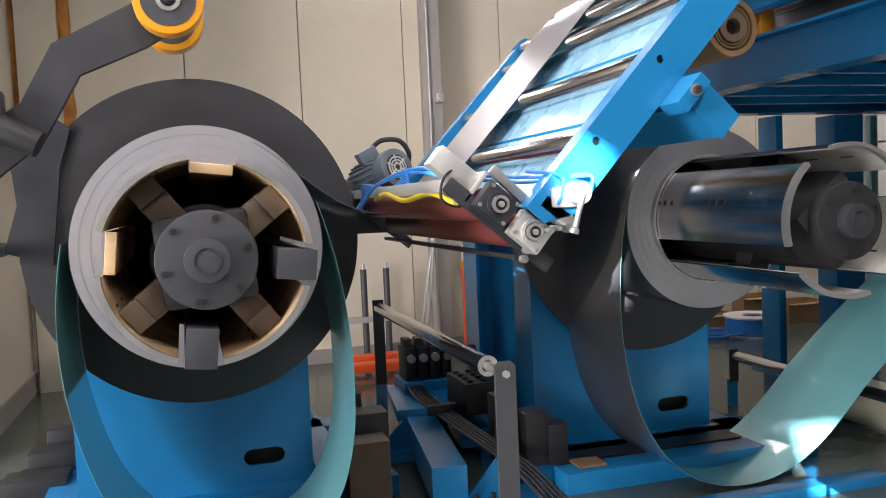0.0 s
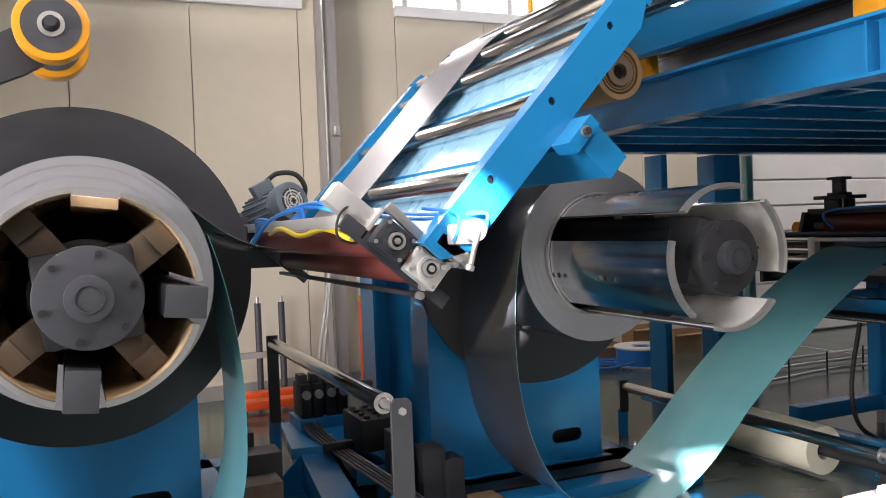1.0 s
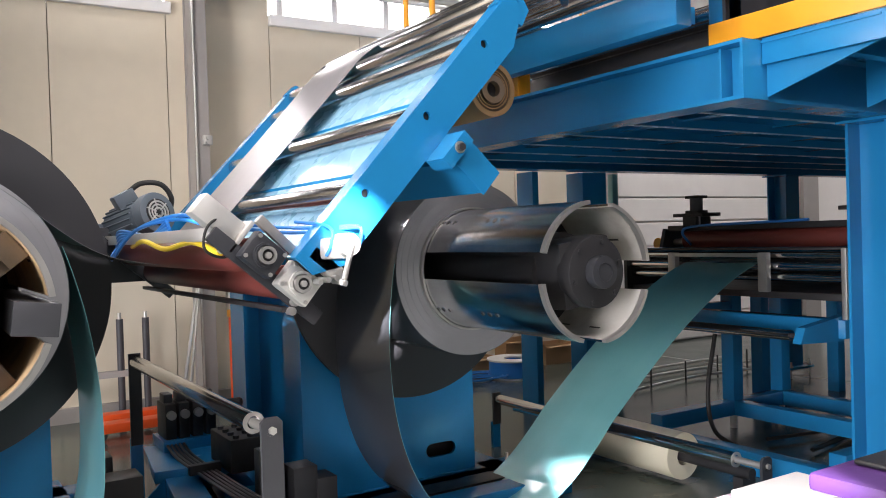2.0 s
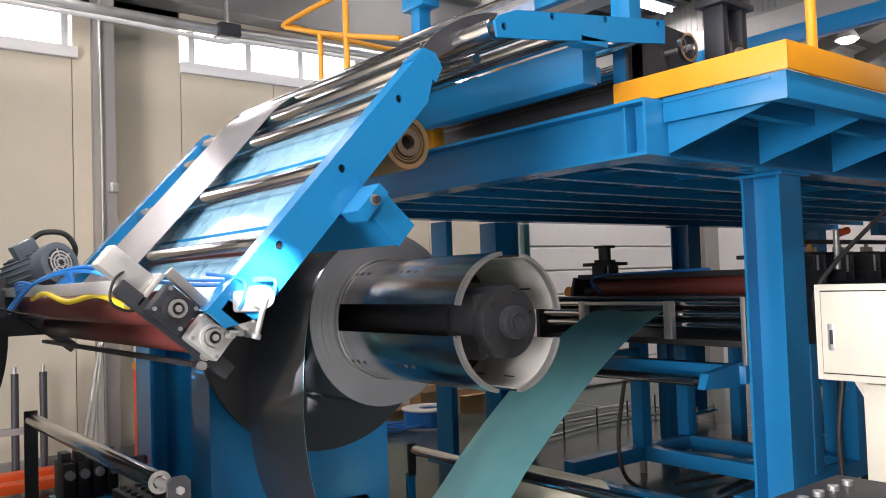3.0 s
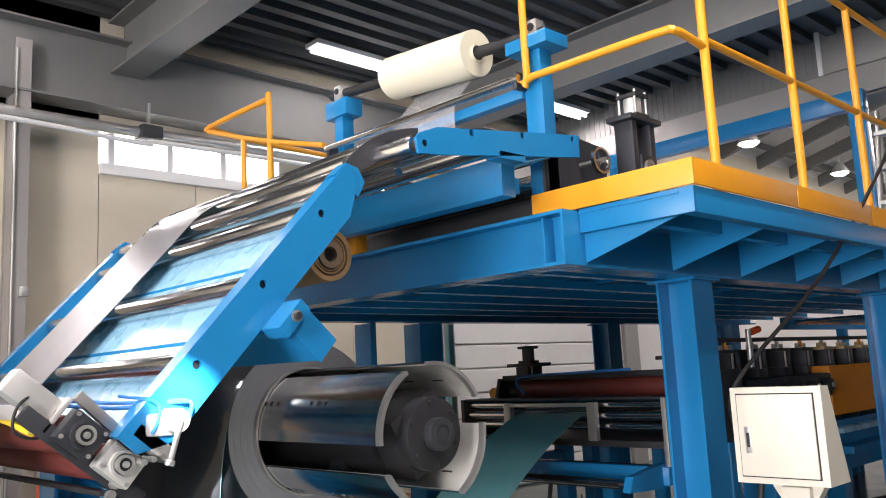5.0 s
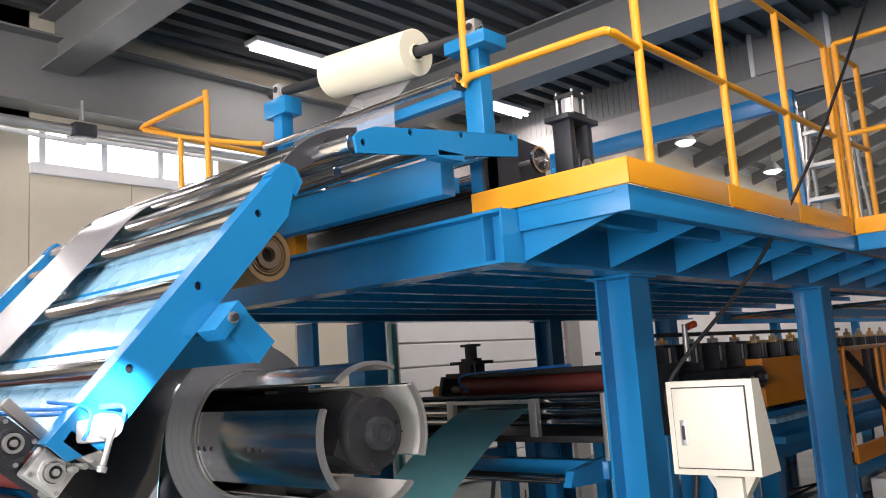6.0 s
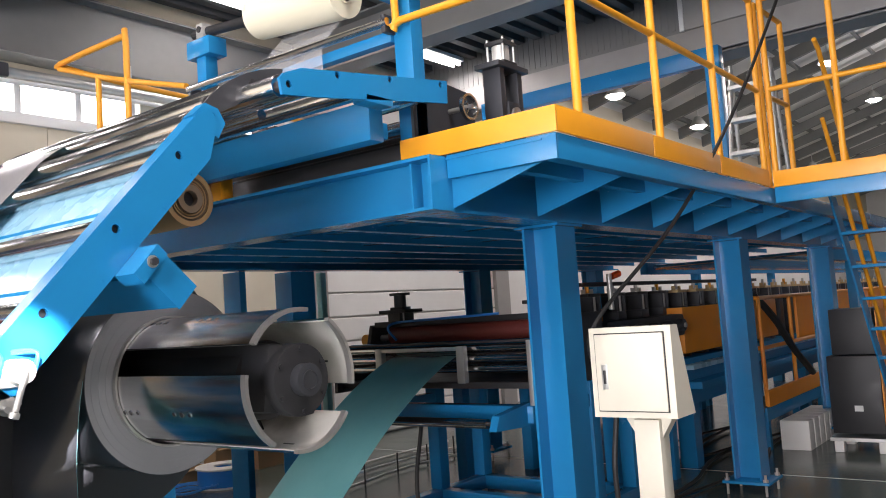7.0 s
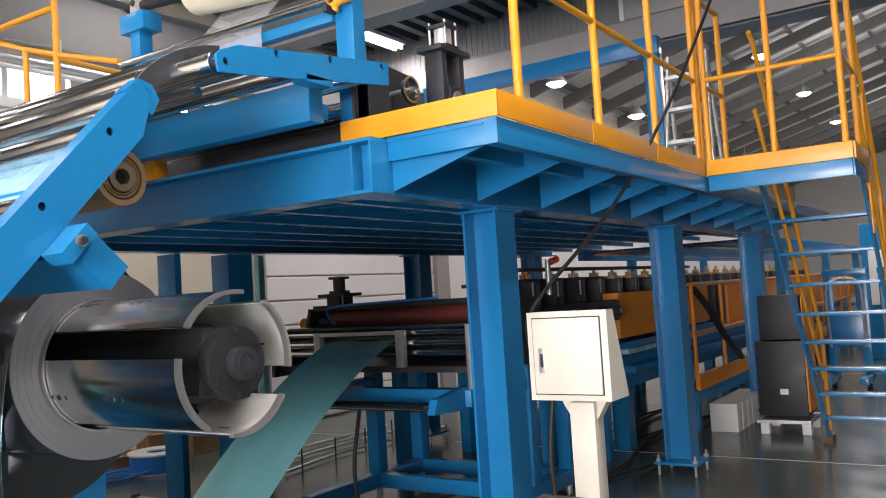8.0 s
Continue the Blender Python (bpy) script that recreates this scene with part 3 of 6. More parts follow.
def roller_table():
    root = thing("roller_table", 1.3, 3.0, 0, label="blue inclined roller table above the coil", category="roller table")
    for y0 in (NEAR, FAR):
        holes = [circle(*along(s), 0.013) for s in (0.0, 0.317, 0.641)]
        out = [along(-0.28, -0.043), along(0.80, -0.043), along(0.835, -0.03), along(0.845, 0.0), along(0.83, 0.03), along(0.72, 0.085), along(-0.2, 0.085), along(-0.28, 0.03)]
        bm = slab(B(), out, 0.012, holes, m=pose(0, y0, 0))
        part("side_plate", bm, blue, root, "blue side plate with drilled holes", smooth=False)
        lip = B()
        slab(lip, [along(-0.28, -0.043), along(0.8, -0.043), along(0.8, -0.031), along(-0.28, -0.031)], 0.055, m=pose(0, y0 + 0.012, 0))
        slab(lip, [along(-0.2, 0.073), along(0.72, 0.073), along(0.72, 0.085), along(-0.2, 0.085)], 0.055, m=pose(0, y0 + 0.012, 0))
        part("flange", lip, blue, root, smooth=False)
        # closes the box arm; black stands for the shade seen through its holes
        back = slab(B(), [along(-0.28, -0.03), along(0.8, -0.03), along(0.8, 0.03), along(0.72, 0.072), along(-0.2, 0.072), along(-0.28, 0.03)], 0.006, m=pose(0, y0 + 0.03, 0))
        part("inner_plate", back, black, root, "inner plate of the box arm, black for the shade inside", smooth=False)
        tip = slab(B(), [along(0.78, -0.05), along(0.85, -0.045), along(0.875, 0.0), along(0.86, 0.05), along(0.8, 0.065)], 0.05, [circle(*along(0.84, 0.0), 0.009)], m=pose(0, y0 + 0.004, 0))
        part("tip_plate", tip, blue, root, "blue bolted tip plate", smooth=False)
    pan = slab(B(), [along(-0.2, 0.03), along(0.74, 0.03), along(0.74, 0.036), along(-0.2, 0.036)], FAR - NEAR - 0.08, m=pose(0, NEAR + 0.07, 0))
    part("pan", pan, light_blue, root, "pale blue sheet pan under the rollers", smooth=False)
    for s, r in ((0.0, 0.036), (0.317, 0.036), (0.641, 0.038), (0.8, 0.045)):
        x, z = along(s)
        bm = cyl(B(), (x, NEAR + 0.075, z), (x, FAR - 0.01, z), r, 32, bev=0.004)
        ro = part("roller", bm, chrome, root, "ground steel idler roller")
        # bearing coloured black for the shade in the side plate's hole
        bm = cyl(B(), (x, NEAR + 0.013, z), (x, NEAR + 0.075, z), 0.011, 16)
        ring(bm, (x, NEAR + 0.072, z), (x, NEAR + 0.0765, z), 0.012, r * 0.8, 24)
        part("bearing", bm, black, ro)
    for s in (0.15, 0.48):
        x, z = along(s, 0.03)
        part("cross_bar", box(B(), x - 0.02, x + 0.02, NEAR + 0.02, FAR, z - 0.06, z - 0.01, 0.004), blue, root)
    # square cross member under the arms, with its clamp block
    stub = slab(B(), [along(0.262, 0.147), along(0.346, 0.147), along(0.346, 0.284), along(0.262, 0.284)], 1.84, m=pose(0, 2.115, 0))
    part("cross_member", stub, blue, root, "blue square cross member under the arms", smooth=False)
    part("end_cap", slab(B(), [along(0.258, 0.143), along(0.35, 0.143), along(0.35, 0.288), along(0.258, 0.288)], 0.006, m=pose(0, 2.108, 0)), blue, root, "blue welded end cap", smooth=False)
    for y0 in (2.05, 3.9):
        lug = slab(B(), [along(0.21, 0.086), along(0.325, 0.086), along(0.325, 0.128), along(0.21, 0.128)], 0.1, m=pose(0, y0, 0))
        lb = part("clamp_block", lug, blue, root, "blue clamp block with a bolt", smooth=False)
        part("clamp_step", slab(B(), [along(0.235, 0.128), along(0.335, 0.128), along(0.335, 0.146), along(0.235, 0.146)], 0.07, m=pose(0, y0 + 0.04, 0)), blue, lb, smooth=False)
        x, z = along(0.275, 0.106)
        part("washer", cyl(B(), (x, y0 - 0.003, z), (x, y0, z), 0.018, 18), galv, lb)
        part("clamp_bolt", cyl(B(), (x, y0 - 0.016, z), (x, y0 - 0.003, z), 0.012, 6), dark_steel, lb)
    for k in range(6):
        x, z = along(-0.12 + 0.15 * k, 0.07)
        part("weld_bead", cyl(B(), (x, NEAR - 0.002, z), (x, NEAR + 0.001, z), 0.004, 8), blue, root)
    # cross tube that carries the upper end
    part("cross_tube", box(B(), 2.4, 2.482, NEAR, 4.05, 2.175, 2.335, 0.006), blue, root, "blue square cross tube")
    return root


roller_table()


def upper_guide():
    root = thing("upper_guide", 2.3, 3.0, 2.3, label="blue upper guide frame with rollers over the platform edge", category="roller frame")
    for y0 in (2.02, 3.95):
        p = [(1.84, 2.235), (1.83, 2.29), (1.85, 2.31), (1.93, 2.342), (2.755, 2.448), (2.75, 2.352), (1.945, 2.245)]
        bm = slab(B(), p, 0.012, [circle(1.87, 2.275, 0.013), circle(2.105, 2.35, 0.013), circle(2.39, 2.387, 0.013), circle(2.71, 2.424, 0.013)], m=pose(0, y0, 0))
        part("side_plate", bm, blue, root, "blue drilled side plate", smooth=False)
        bm = slab(B(), [(1.945, 2.333), (2.755, 2.438), (2.755, 2.448), (1.945, 2.343)], 0.05, m=pose(0, y0 + 0.012, 0))
        part("flange", bm, blue, root, smooth=False)
    for x, z, r in ((1.87, 2.275, 0.042), (2.105, 2.345, 0.036), (2.39, 2.378, 0.036), (2.71, 2.4, 0.036)):
        bm = cyl(B(), (x, 2.06, z), (x, 3.95, z), r, 32, bev=0.004)
        part("roller", bm, chrome, root, "ground steel guide roller")
        # black disc stands for the shade behind the side plate's hole
        part("axle_end", cyl(B(), (x, 2.034, z), (x, 2.06, z), 0.022, 20), black, root)
    for y0 in (2.25, 3.9):
        arc = bezier([(1.652, 2.16), (1.70, 2.27), (1.85, 2.39), (2.051, 2.417)], 10)
        low = bezier([(2.046, 2.32), (1.93, 2.3), (1.77, 2.22), (1.668, 2.152)], 8)
        ck = part("guide_cheek", slab(B(), [(p.x, p.y) for p in arc + low], 0.012, m=pose(0, y0, 0)), dark_steel, root, "dark curved guide cheek", smooth=False)
        part("bolt", cyl(B(), (1.9, y0 - 0.012, 2.335), (1.9, y0, 2.335), 0.014, 8), black, ck)
    for x, z in ((1.735, 2.235), (1.8, 2.285)):
        part("roller", cyl(B(), (x, 2.27, z), (x, 3.89, z), 0.034, 28, bev=0.004), chrome, root, "ground steel guide roller")
    bm = box(B(), 2.25, 2.4, 2.02, 2.09, 2.28, 2.31, 0.003)
    part("foot", bm, blue, root)
    bm = box(B(), 2.6, 2.68, 2.3, 4.0, 2.24, 2.31, 0.004)
    part("cross_bar", bm, blue, root)
    bm = cyl(B(), (1.9, 2.2, 2.21), (1.9, 3.95, 2.21), 0.02, 16)
    part("tie_rod", bm, chrome, root)
    return root


upper_guide()

# kraft roll under the table's top end
kr = thing("core_roll", 1.73, 2.9, 1.93, label="brown kraft-wrapped roll under the table's upper end", category="roll")
part("wound_paper", ring(B(), (1.73, 2.4, 1.93), (1.73, 3.6, 1.93), 0.079, 0.097, 48), kraft, kr)
part("inner_layer", ring(B(), (1.73, 2.406, 1.93), (1.73, 3.59, 1.93), 0.05, 0.0785, 48), rust_block, kr, "dark brown inner layers")
part("core_tube", ring(B(), (1.73, 2.395, 1.93), (1.73, 3.6, 1.93), 0.028, 0.05, 32), block_pale, kr)
part("shaft", cyl(B(), (1.73, 2.42, 1.93), (1.73, 3.97, 1.93), 0.027, 20), black, kr)
for r in (0.058, 0.068):
    part("layer_edge", ring(B(), (1.73, 2.402, 1.93), (1.73, 2.406, 1.93), r - 0.002, r + 0.002, 40), kraft, kr)

# ---- pinch roll unit ----


def pinch_unit():
    root = thing("pinch_unit", 0.9, 3.0, 1.3, label="pinch roll unit with two maroon rolls and a hand clamp", category="pinch rolls")
    A1, A2 = (0.895, 1.295), (0.795, 1.378)
    for (x, z), r in ((A1, 0.05), (A2, 0.05)):
        ro = part("roll", cyl(B(), (x, 2.3, z), (x, 3.95, z), r, 40, bev=0.006), maroon, root, "maroon rubber-covered roll")
        part("journal", cyl(B(), (x, 2.2, z), (x, 2.3, z), 0.02, 20), raw_steel, ro)
    for x, z, mat, nm in ((*A1, alu, "cast bearing block"), (*A2, dark_steel, "dark bearing block")):
        m = Matrix.Translation((x, 0, z)) @ Matrix.Rotation(radians(40), 4, "Y")
        bm = box(B(), -0.055, 0.055, 2.19, 2.24, -0.045, 0.045, 0.008, m=m)
        bb = part("bearing_block", bm, mat, root, nm)
        bm = ring(B(), (x, 2.165, z), (x, 2.19, z), 0.017, 0.025, 28)
        part("bearing_ring", bm, raw_steel, bb)
        part("bearing_seal", ring(B(), (x, 2.172, z), (x, 2.19, z), 0.009, 0.017, 24), black, bb)
        part("shaft_end", cyl(B(), (x, 2.16, z), (x, 2.19, z), 0.009, 16, bev=0.002), raw_steel, bb)
        part("flange_rim", ring(B(), (x, 2.178, z), (x, 2.19, z), 0.028, 0.036, 28), mat, bb)
        for u in (45, 135, 225, 315):
            q = m @ Vector((0.044 * (1 if u in (45, 315) else -1), 2.185, 0.034 * (1 if u < 180 else -1)))
            part("bolt", cyl(B(), q, q + Vector((0, 0.01, 0)), 0.006, 8), raw_steel, bb)
    for y0 in (2.25, 3.9):
        m = Matrix.Translation((0.85, y0, 1.335)) @ Matrix.Rotation(radians(40), 4, "Y")
        bm = box(B(), -0.21, 0.19, 0.0, 0.02, -0.058, -0.012, 0.003, m=m)
        part("cheek_plate", bm, dark_steel, root, "dark steel cheek plate")
    # air cylinder on top
    m = Matrix.Translation((0.71, 2.3, 1.47)) @ Matrix.Rotation(radians(40), 4, "Y")
    bm = box(B(), -0.09, 0.05, -0.035, 0.035, -0.035, 0.035, 0.006, m=m)
    cyl_ob = part("air_cylinder", bm, alu, root, "square aluminium air cylinder")
    bm = box(B(), 0.05, 0.065, -0.05, 0.06, -0.06, 0.05, 0.004, m=m)
    part("cylinder_flange", bm, alu, cyl_ob)
    m2 = Matrix.Translation((0.86, 2.22, 1.41)) @ Matrix.Rotation(radians(44), 4, "Y")
    part("link_bar", box(B(), -0.1, 0.09, -0.012, 0.012, -0.014, 0.014, 0.003, m=m2), raw_steel, root)
    # hand clamp with lever
    bm = box(B(), 0.94, 1.03, 2.12, 2.19, 1.36, 1.42, 0.012)
    cyl(bm, (1.0, 2.08, 1.4), (1.0, 2.2, 1.4), 0.032, 24, bev=0.004)
    cl = part("clamp_block", bm, alu, root, "cast clamp block with a lever")
    bm = cyl(B(), (1.0, 2.07, 1.4), (0.962, 2.05, 1.305), 0.008, 12)
    cyl(bm, (0.962, 2.05, 1.305), (0.957, 2.05, 1.29), 0.013, 14, bev=0.004)
    part("lever", bm, galv, cl)
    m3 = Matrix.Translation((0.955, 2.15, 1.34)) @ Matrix.Rotation(radians(40), 4, "Y")
    part("wedge_plate", box(B(), -0.06, 0.07, 0, 0.06, -0.012, 0.03, 0.004, m=m3), alu, root)
    for dx in (0.0, 0.025, 0.05):
        x, z = 0.93 + dx, 1.298 + dx * 0.2
        part("stud", cyl(B(), (x, 2.13, z), (x, 2.2, z), 0.008, 10), galv, root)
    for x, z in ((0.895, 1.24), (0.885, 1.215)):
        part("stud", cyl(B(), (x, 2.23, z), (x, 2.26, z), 0.012, 12), galv, root)
    part("lower_bar", box(B(), 0.86, 0.885, 2.25, 4.0, 1.212, 1.227, 0.003), black, root, "black tie bar")
    part("upper_bar", box(B(), 0.7, 0.74, 2.3, 4.0, 1.42, 1.46, 0.003), alu, root, "pale tie bar")
    # hoses
    part("hose", tube(B(), [(0.72, 2.28, 1.5), (0.66, 2.26, 1.46), (0.65, 2.26, 1.4), (0.7, 2.27, 1.375), (0.74, 2.27, 1.39)], 0.004), rubber, root, "black air hose")
    for k in range(4):
        d = 0.012 * k
        pts = [(0.72, 2.9 + d, 1.46 + d), (0.72, 3.2, 1.45), (0.7, 3.6 + d, 1.44 + d), (0.72, 3.8, 1.39 + d), (0.74, 3.95, 1.37)]
        part("hose", tube(B(), pts, 0.007), hose_blue, root, "blue air hose")
    for k in range(2):
        d = 0.014 * k
        pts = [(0.8, 2.34, 1.465 - d), (0.9, 2.25, 1.452 - d), (0.98, 2.18, 1.45 - d * 0.5), (1.03, 2.12, 1.452 - d * 0.3), (1.045, 2.1, 1.44), (1.04, 2.11, 1.41 - d)]
        part("hose", tube(B(), pts, 0.0055), hose_blue, root, "blue air hose")
        pts = [(0.74, 3.9, 1.4 + d), (0.66, 3.6, 1.36 + d), (0.69, 3.3 + d, 1.47), (0.74, 2.9, 1.5 + d), (0.76, 2.6, 1.47 + d), (0.75, 2.4, 1.44)]
        part("hose", tube(B(), pts, 0.0065), hose_blue, root, "blue air hose")
    part("hose", tube(B(), [(0.93, 2.3, 1.47), (0.955, 2.12, 1.45), (0.95, 2.1, 1.4), (0.94, 2.11, 1.37)], 0.005), hose_blue, root, "blue air hose")
    part("cable", tube(B(), [(0.72, 2.35, 1.385), (0.71, 2.6, 1.42), (0.7, 2.9, 1.4), (0.7, 3.2, 1.43), (0.72, 3.5, 1.41)], 0.009), hose_yellow, root, "yellow cable")
    return root


pinch_unit()


def gear_motor():
    root = thing("gear_motor", 0.86, 4.0, 1.5, label="grey finned gear motor on the pinch unit", category="motor")
    a, b = Vector((0.878, 3.83, 1.552)), Vector((0.775, 4.05, 1.5))
    d = (b - a).normalized()
    n = d.orthogonal().normalized()
    w = d.cross(n)
    part("motor_body", cyl(B(), a, b, 0.082, 32, bev=0.006), motor_grey, root)
    for k in range(20):
        u = 2 * math.pi * k / 20
        o = (n * math.cos(u) + w * math.sin(u)) * 0.085
        part("fin", tube(B(), [a + o + d * 0.05, b + o], 0.005, 5, 1), motor_grey, root)
    cover = part("fan_cover", cyl(B(), a - d * 0.04, a + d * 0.02, 0.094, 40, bev=0.01), motor_grey, root, "slotted fan cover")
    part("fan_opening", cyl(B(), a - d * 0.042, a - d * 0.03, 0.062, 32), black, cover)
    for r in (0.02, 0.035, 0.05):
        part("guard_ring", ring(B(), a - d * 0.046, a - d * 0.0415, r - 0.0035, r + 0.0035, 32), alu, cover)
    for k in range(6):
        u = 2 * math.pi * k / 6
        o = n * math.cos(u) + w * math.sin(u)
        part("guard_spoke", tube(B(), [a - d * 0.044 + o * 0.012, a - d * 0.044 + o * 0.062], 0.003, 6, 1), alu, cover)
    part("terminal_box", box(B(), 0.74, 0.835, 3.9, 4.0, 1.58, 1.66, 0.006, m=Matrix.Translation((0.79, 3.95, 1.62)) @ Matrix.Rotation(radians(-28), 4, "Y") @ Matrix.Translation((-0.79, -3.95, -1.62))), motor_grey, root)
    part("gearbox", box(B(), 0.66, 0.76, 4.05, 4.2, 1.4, 1.52, 0.01), motor_grey, root)
    part("cable", tube(B(), [(0.8, 3.92, 1.66), (0.85, 3.9, 1.695), (0.93, 3.88, 1.69), (0.975, 3.88, 1.63), (0.97, 3.9, 1.56)], 0.012), rubber, root)
    part("bracket", box(B(), 0.68, 0.9, 3.98, 4.02, 1.25, 1.5, 0.004), dark_steel, root)


gear_motor()

# ---- platform over the line ----
ZP = 2.12
PX, PY = 2.683, 1.48


def h_column(name, x, y, z1, size, label):
    root = thing(name, x, y, 0, label=label, category="column", group="platform columns")
    h, t = size / 2, 0.014
    bm = slab(B(), i_section(size, size, t, 0.012), z1 - 0.1, m=pose(x, y + h, 0.1, 90, 0, 0))
    part("shaft", bm, blue, root, smooth=False)
    part("base_plate", box(B(), x - h - 0.07, x + h + 0.07, y - h - 0.07, y + h + 0.07, 0.08, 0.1, 0.003), blue, root)
    part("cap_plate", box(B(), x - h - 0.03, x + h + 0.03, y - h - 0.03, y + h + 0.03, z1, z1 + 0.012), blue, root)
    for sx in (-1, 1):
        for sy in (-1, 1):
            b = cyl(B(), (x + sx * (h + 0.04), y + sy * (h + 0.04), 0), (x + sx * (h + 0.04), y + sy * (h + 0.04), 0.15), 0.01, 10)
            cyl(b, (x + sx * (h + 0.04), y + sy * (h + 0.04), 0.1), (x + sx * (h + 0.04), y + sy * (h + 0.04), 0.118), 0.02, 6)
            part("levelling_bolt", b, galv, root)
    return root


for cx, cy in ((3.75, 2.17), (6.33, 2.1), (9.0, 2.1), (6.9, 4.9), (9.4, 4.9)):
    h_column("platform_column", cx, cy, 1.878, 0.2, "blue H-section steel column under the platform")


def platform():
    root = thing("platform", 5.5, 3.0, ZP, label="blue steel platform with yellow toe boards over the line", category="platform")
    part("deck_plate", box(B(), PX + 0.13, 10.0, PY + 0.01, 5.6, ZP - 0.006, ZP), blue, root, smooth=False)
    part("front_beam", i_beam(B(), 2.575, 2.725, 2.01, 5.6, 1.89, ZP - 0.008), blue, root, "deep blue I-beam across the platform's front", smooth=False)
    part("web_stiffener", box(B(), 2.58, 2.644, 2.1, 2.11, 1.905, 2.09), blue, root, smooth=False)
    part("beam_end_plate", box(B(), 2.575, 2.725, 1.998, 2.01, 1.89, ZP - 0.008), blue, root, smooth=False)
    for y in (2.1, 4.9):
        part("long_beam", i_beam(B(), 2.73, 10.0, y - 0.075, y + 0.075, 1.89, ZP - 0.01), blue, root, smooth=False)
    for k in range(9):
        x = 3.3 + k * 0.75
        part("cross_beam", i_beam(B(), x - 0.04, x + 0.04, 2.18, 4.82, 1.96, ZP - 0.01, 0.008), blue, root, smooth=False)
    for k in range(6):
        y = 2.5 + k * 0.42
        part("joist", box(B(), 2.73, 10.0, y - 0.004, y + 0.004, 1.93, 1.975), blue, root, smooth=False)
        # pale colour stands in for light caught on the joists' lower flanges
        part("joist_edge", box(B(), 2.73, 10.0, y - 0.009, y + 0.009, 1.924, 1.9295), light_blue, root, "lower edge coloured pale for the light it catches", smooth=False)
    # edge channels and cantilever gussets
    part("edge_channel", box(B(), PX, PX + 0.012, PY, 1.996, 2.02, ZP - 0.002, 0.002), blue, root)
    part("edge_channel", box(B(), PX + 0.014, 10.0, PY, PY + 0.012, 2.02, ZP - 0.002, 0.002), blue, root)
    for zz in (2.02, ZP - 0.016):
        part("channel_flange", box(B(), PX + 0.013, 10.0, PY + 0.013, PY + 0.06, zz, zz + 0.008), blue, root, smooth=False)
    for k in range(11):
        x = PX + 0.03 + k * 0.66
        g = B()
        t = bmesh.new()
        vs = [t.verts.new((x, yy, zz)) for yy, zz in ((2.0, 1.9), (2.0, 2.1), (PY + 0.06, 2.1), (PY + 0.06, 2.03))]
        t.faces.new(vs)
        r = bmesh.ops.extrude_face_region(t, geom=list(t.faces))
        bmesh.ops.translate(t, vec=(0.01, 0, 0), verts=[v for v in r["geom"] if isinstance(v, bmesh.types.BMVert)])
        merge(g, t)
        box(g, x - 0.035, x + 0.045, PY + 0.06, 2.02, 2.0985, 2.106)
        part("gusset", g, blue, root, "blue cantilever gusset", smooth=False)
    part("gusset_angle", box(B(), PX + 0.014, 10.0, 1.74, 1.748, 2.03, 2.096), blue, root, "blue angle tying the gussets", smooth=False)
    part("gusset_angle", box(B(), PX + 0.014, 10.0, 1.749, 1.79, 2.03, 2.037), blue, root, smooth=False)
    part("toe_board", box(B(), PX - 0.012, PX, PY - 0.012, 2.23, ZP, ZP + 0.1, 0.002), yellow, root, "yellow toe board")
    for k in range(3):
        x0 = PX + 0.001 + k * 0.87
        part("toe_board", box(B(), x0 + (0.003 if k else 0), x0 + 0.866, PY - 0.012, PY, ZP, ZP + 0.1, 0.002), yellow, root, "yellow toe board")
    # stair landing
    part("landing_plate", box(B(), 5.37, 6.0, 0.64, PY - 0.014, ZP - 0.006, ZP), blue, root, smooth=False)
    part("landing_channel", box(B(), 5.36, 5.372, 0.63, PY - 0.014, 2.02, ZP - 0.002, 0.002), blue, root)
    part("landing_channel", box(B(), 5.373, 6.0, 0.618, 0.63, 2.02, ZP - 0.002, 0.002), blue, root)
    part("landing_toe", box(B(), 5.348, 5.36, 0.62, PY - 0.014, ZP, ZP + 0.1, 0.002), yellow, root, "yellow toe board")
    part("landing_toe", box(B(), 5.361, 6.0, 0.606, 0.618, ZP, ZP + 0.1, 0.002), yellow, root, "yellow toe board")
    return root


platform()


def railing(name, runs, label):
    root = thing(name, *runs[0][0], label=label, category="railing", group="yellow platform railings")
    for a, b, posts in runs:
        a, b = Vector(a), Vector(b)
        for h in (0.63, 1.22):
            part("rail", cyl(B(), a + Vector((0, 0, h)), b + Vector((0, 0, h)), 0.017, 14), yellow, root)
        for k in range(posts):
            p = a.lerp(b, k / max(1, posts - 1))
            part("post", cyl(B(), p, p + Vector((0, 0, 1.22)), 0.019, 14), yellow, root)
            part("foot_plate", box(B(), p.x - 0.035, p.x + 0.035, p.y - 0.02, p.y + 0.02, p.z, p.z + 0.008), yellow, root)
    return root


railing("platform_railing", [((2.95, 1.52, ZP), (5.38, 1.52, ZP), 4)], "yellow tubular railing along the platform edge")
r = thing("end_railing", 2.72, 1.55, ZP, label="yellow tubular end railing that turns the platform corner", category="railing", group="yellow platform railings")
part("rail", tube(B(), [(2.72, 2.25, 3.35), (2.72, 2.25, 2.77), (2.72, 2.22, 2.76), (2.72, 1.6, 2.745), (2.74, 1.53, 2.74), (2.8, 1.52, 2.735), (2.95, 1.52, 2.72)], 0.017, 12, 3), yellow, r)
part("rail", tube(B(), [(2.72, 2.25, 3.3), (2.72, 1.6, 3.2), (2.74, 1.53, 3.2), (2.95, 1.52, 3.2)], 0.017, 12, 1), yellow, r)
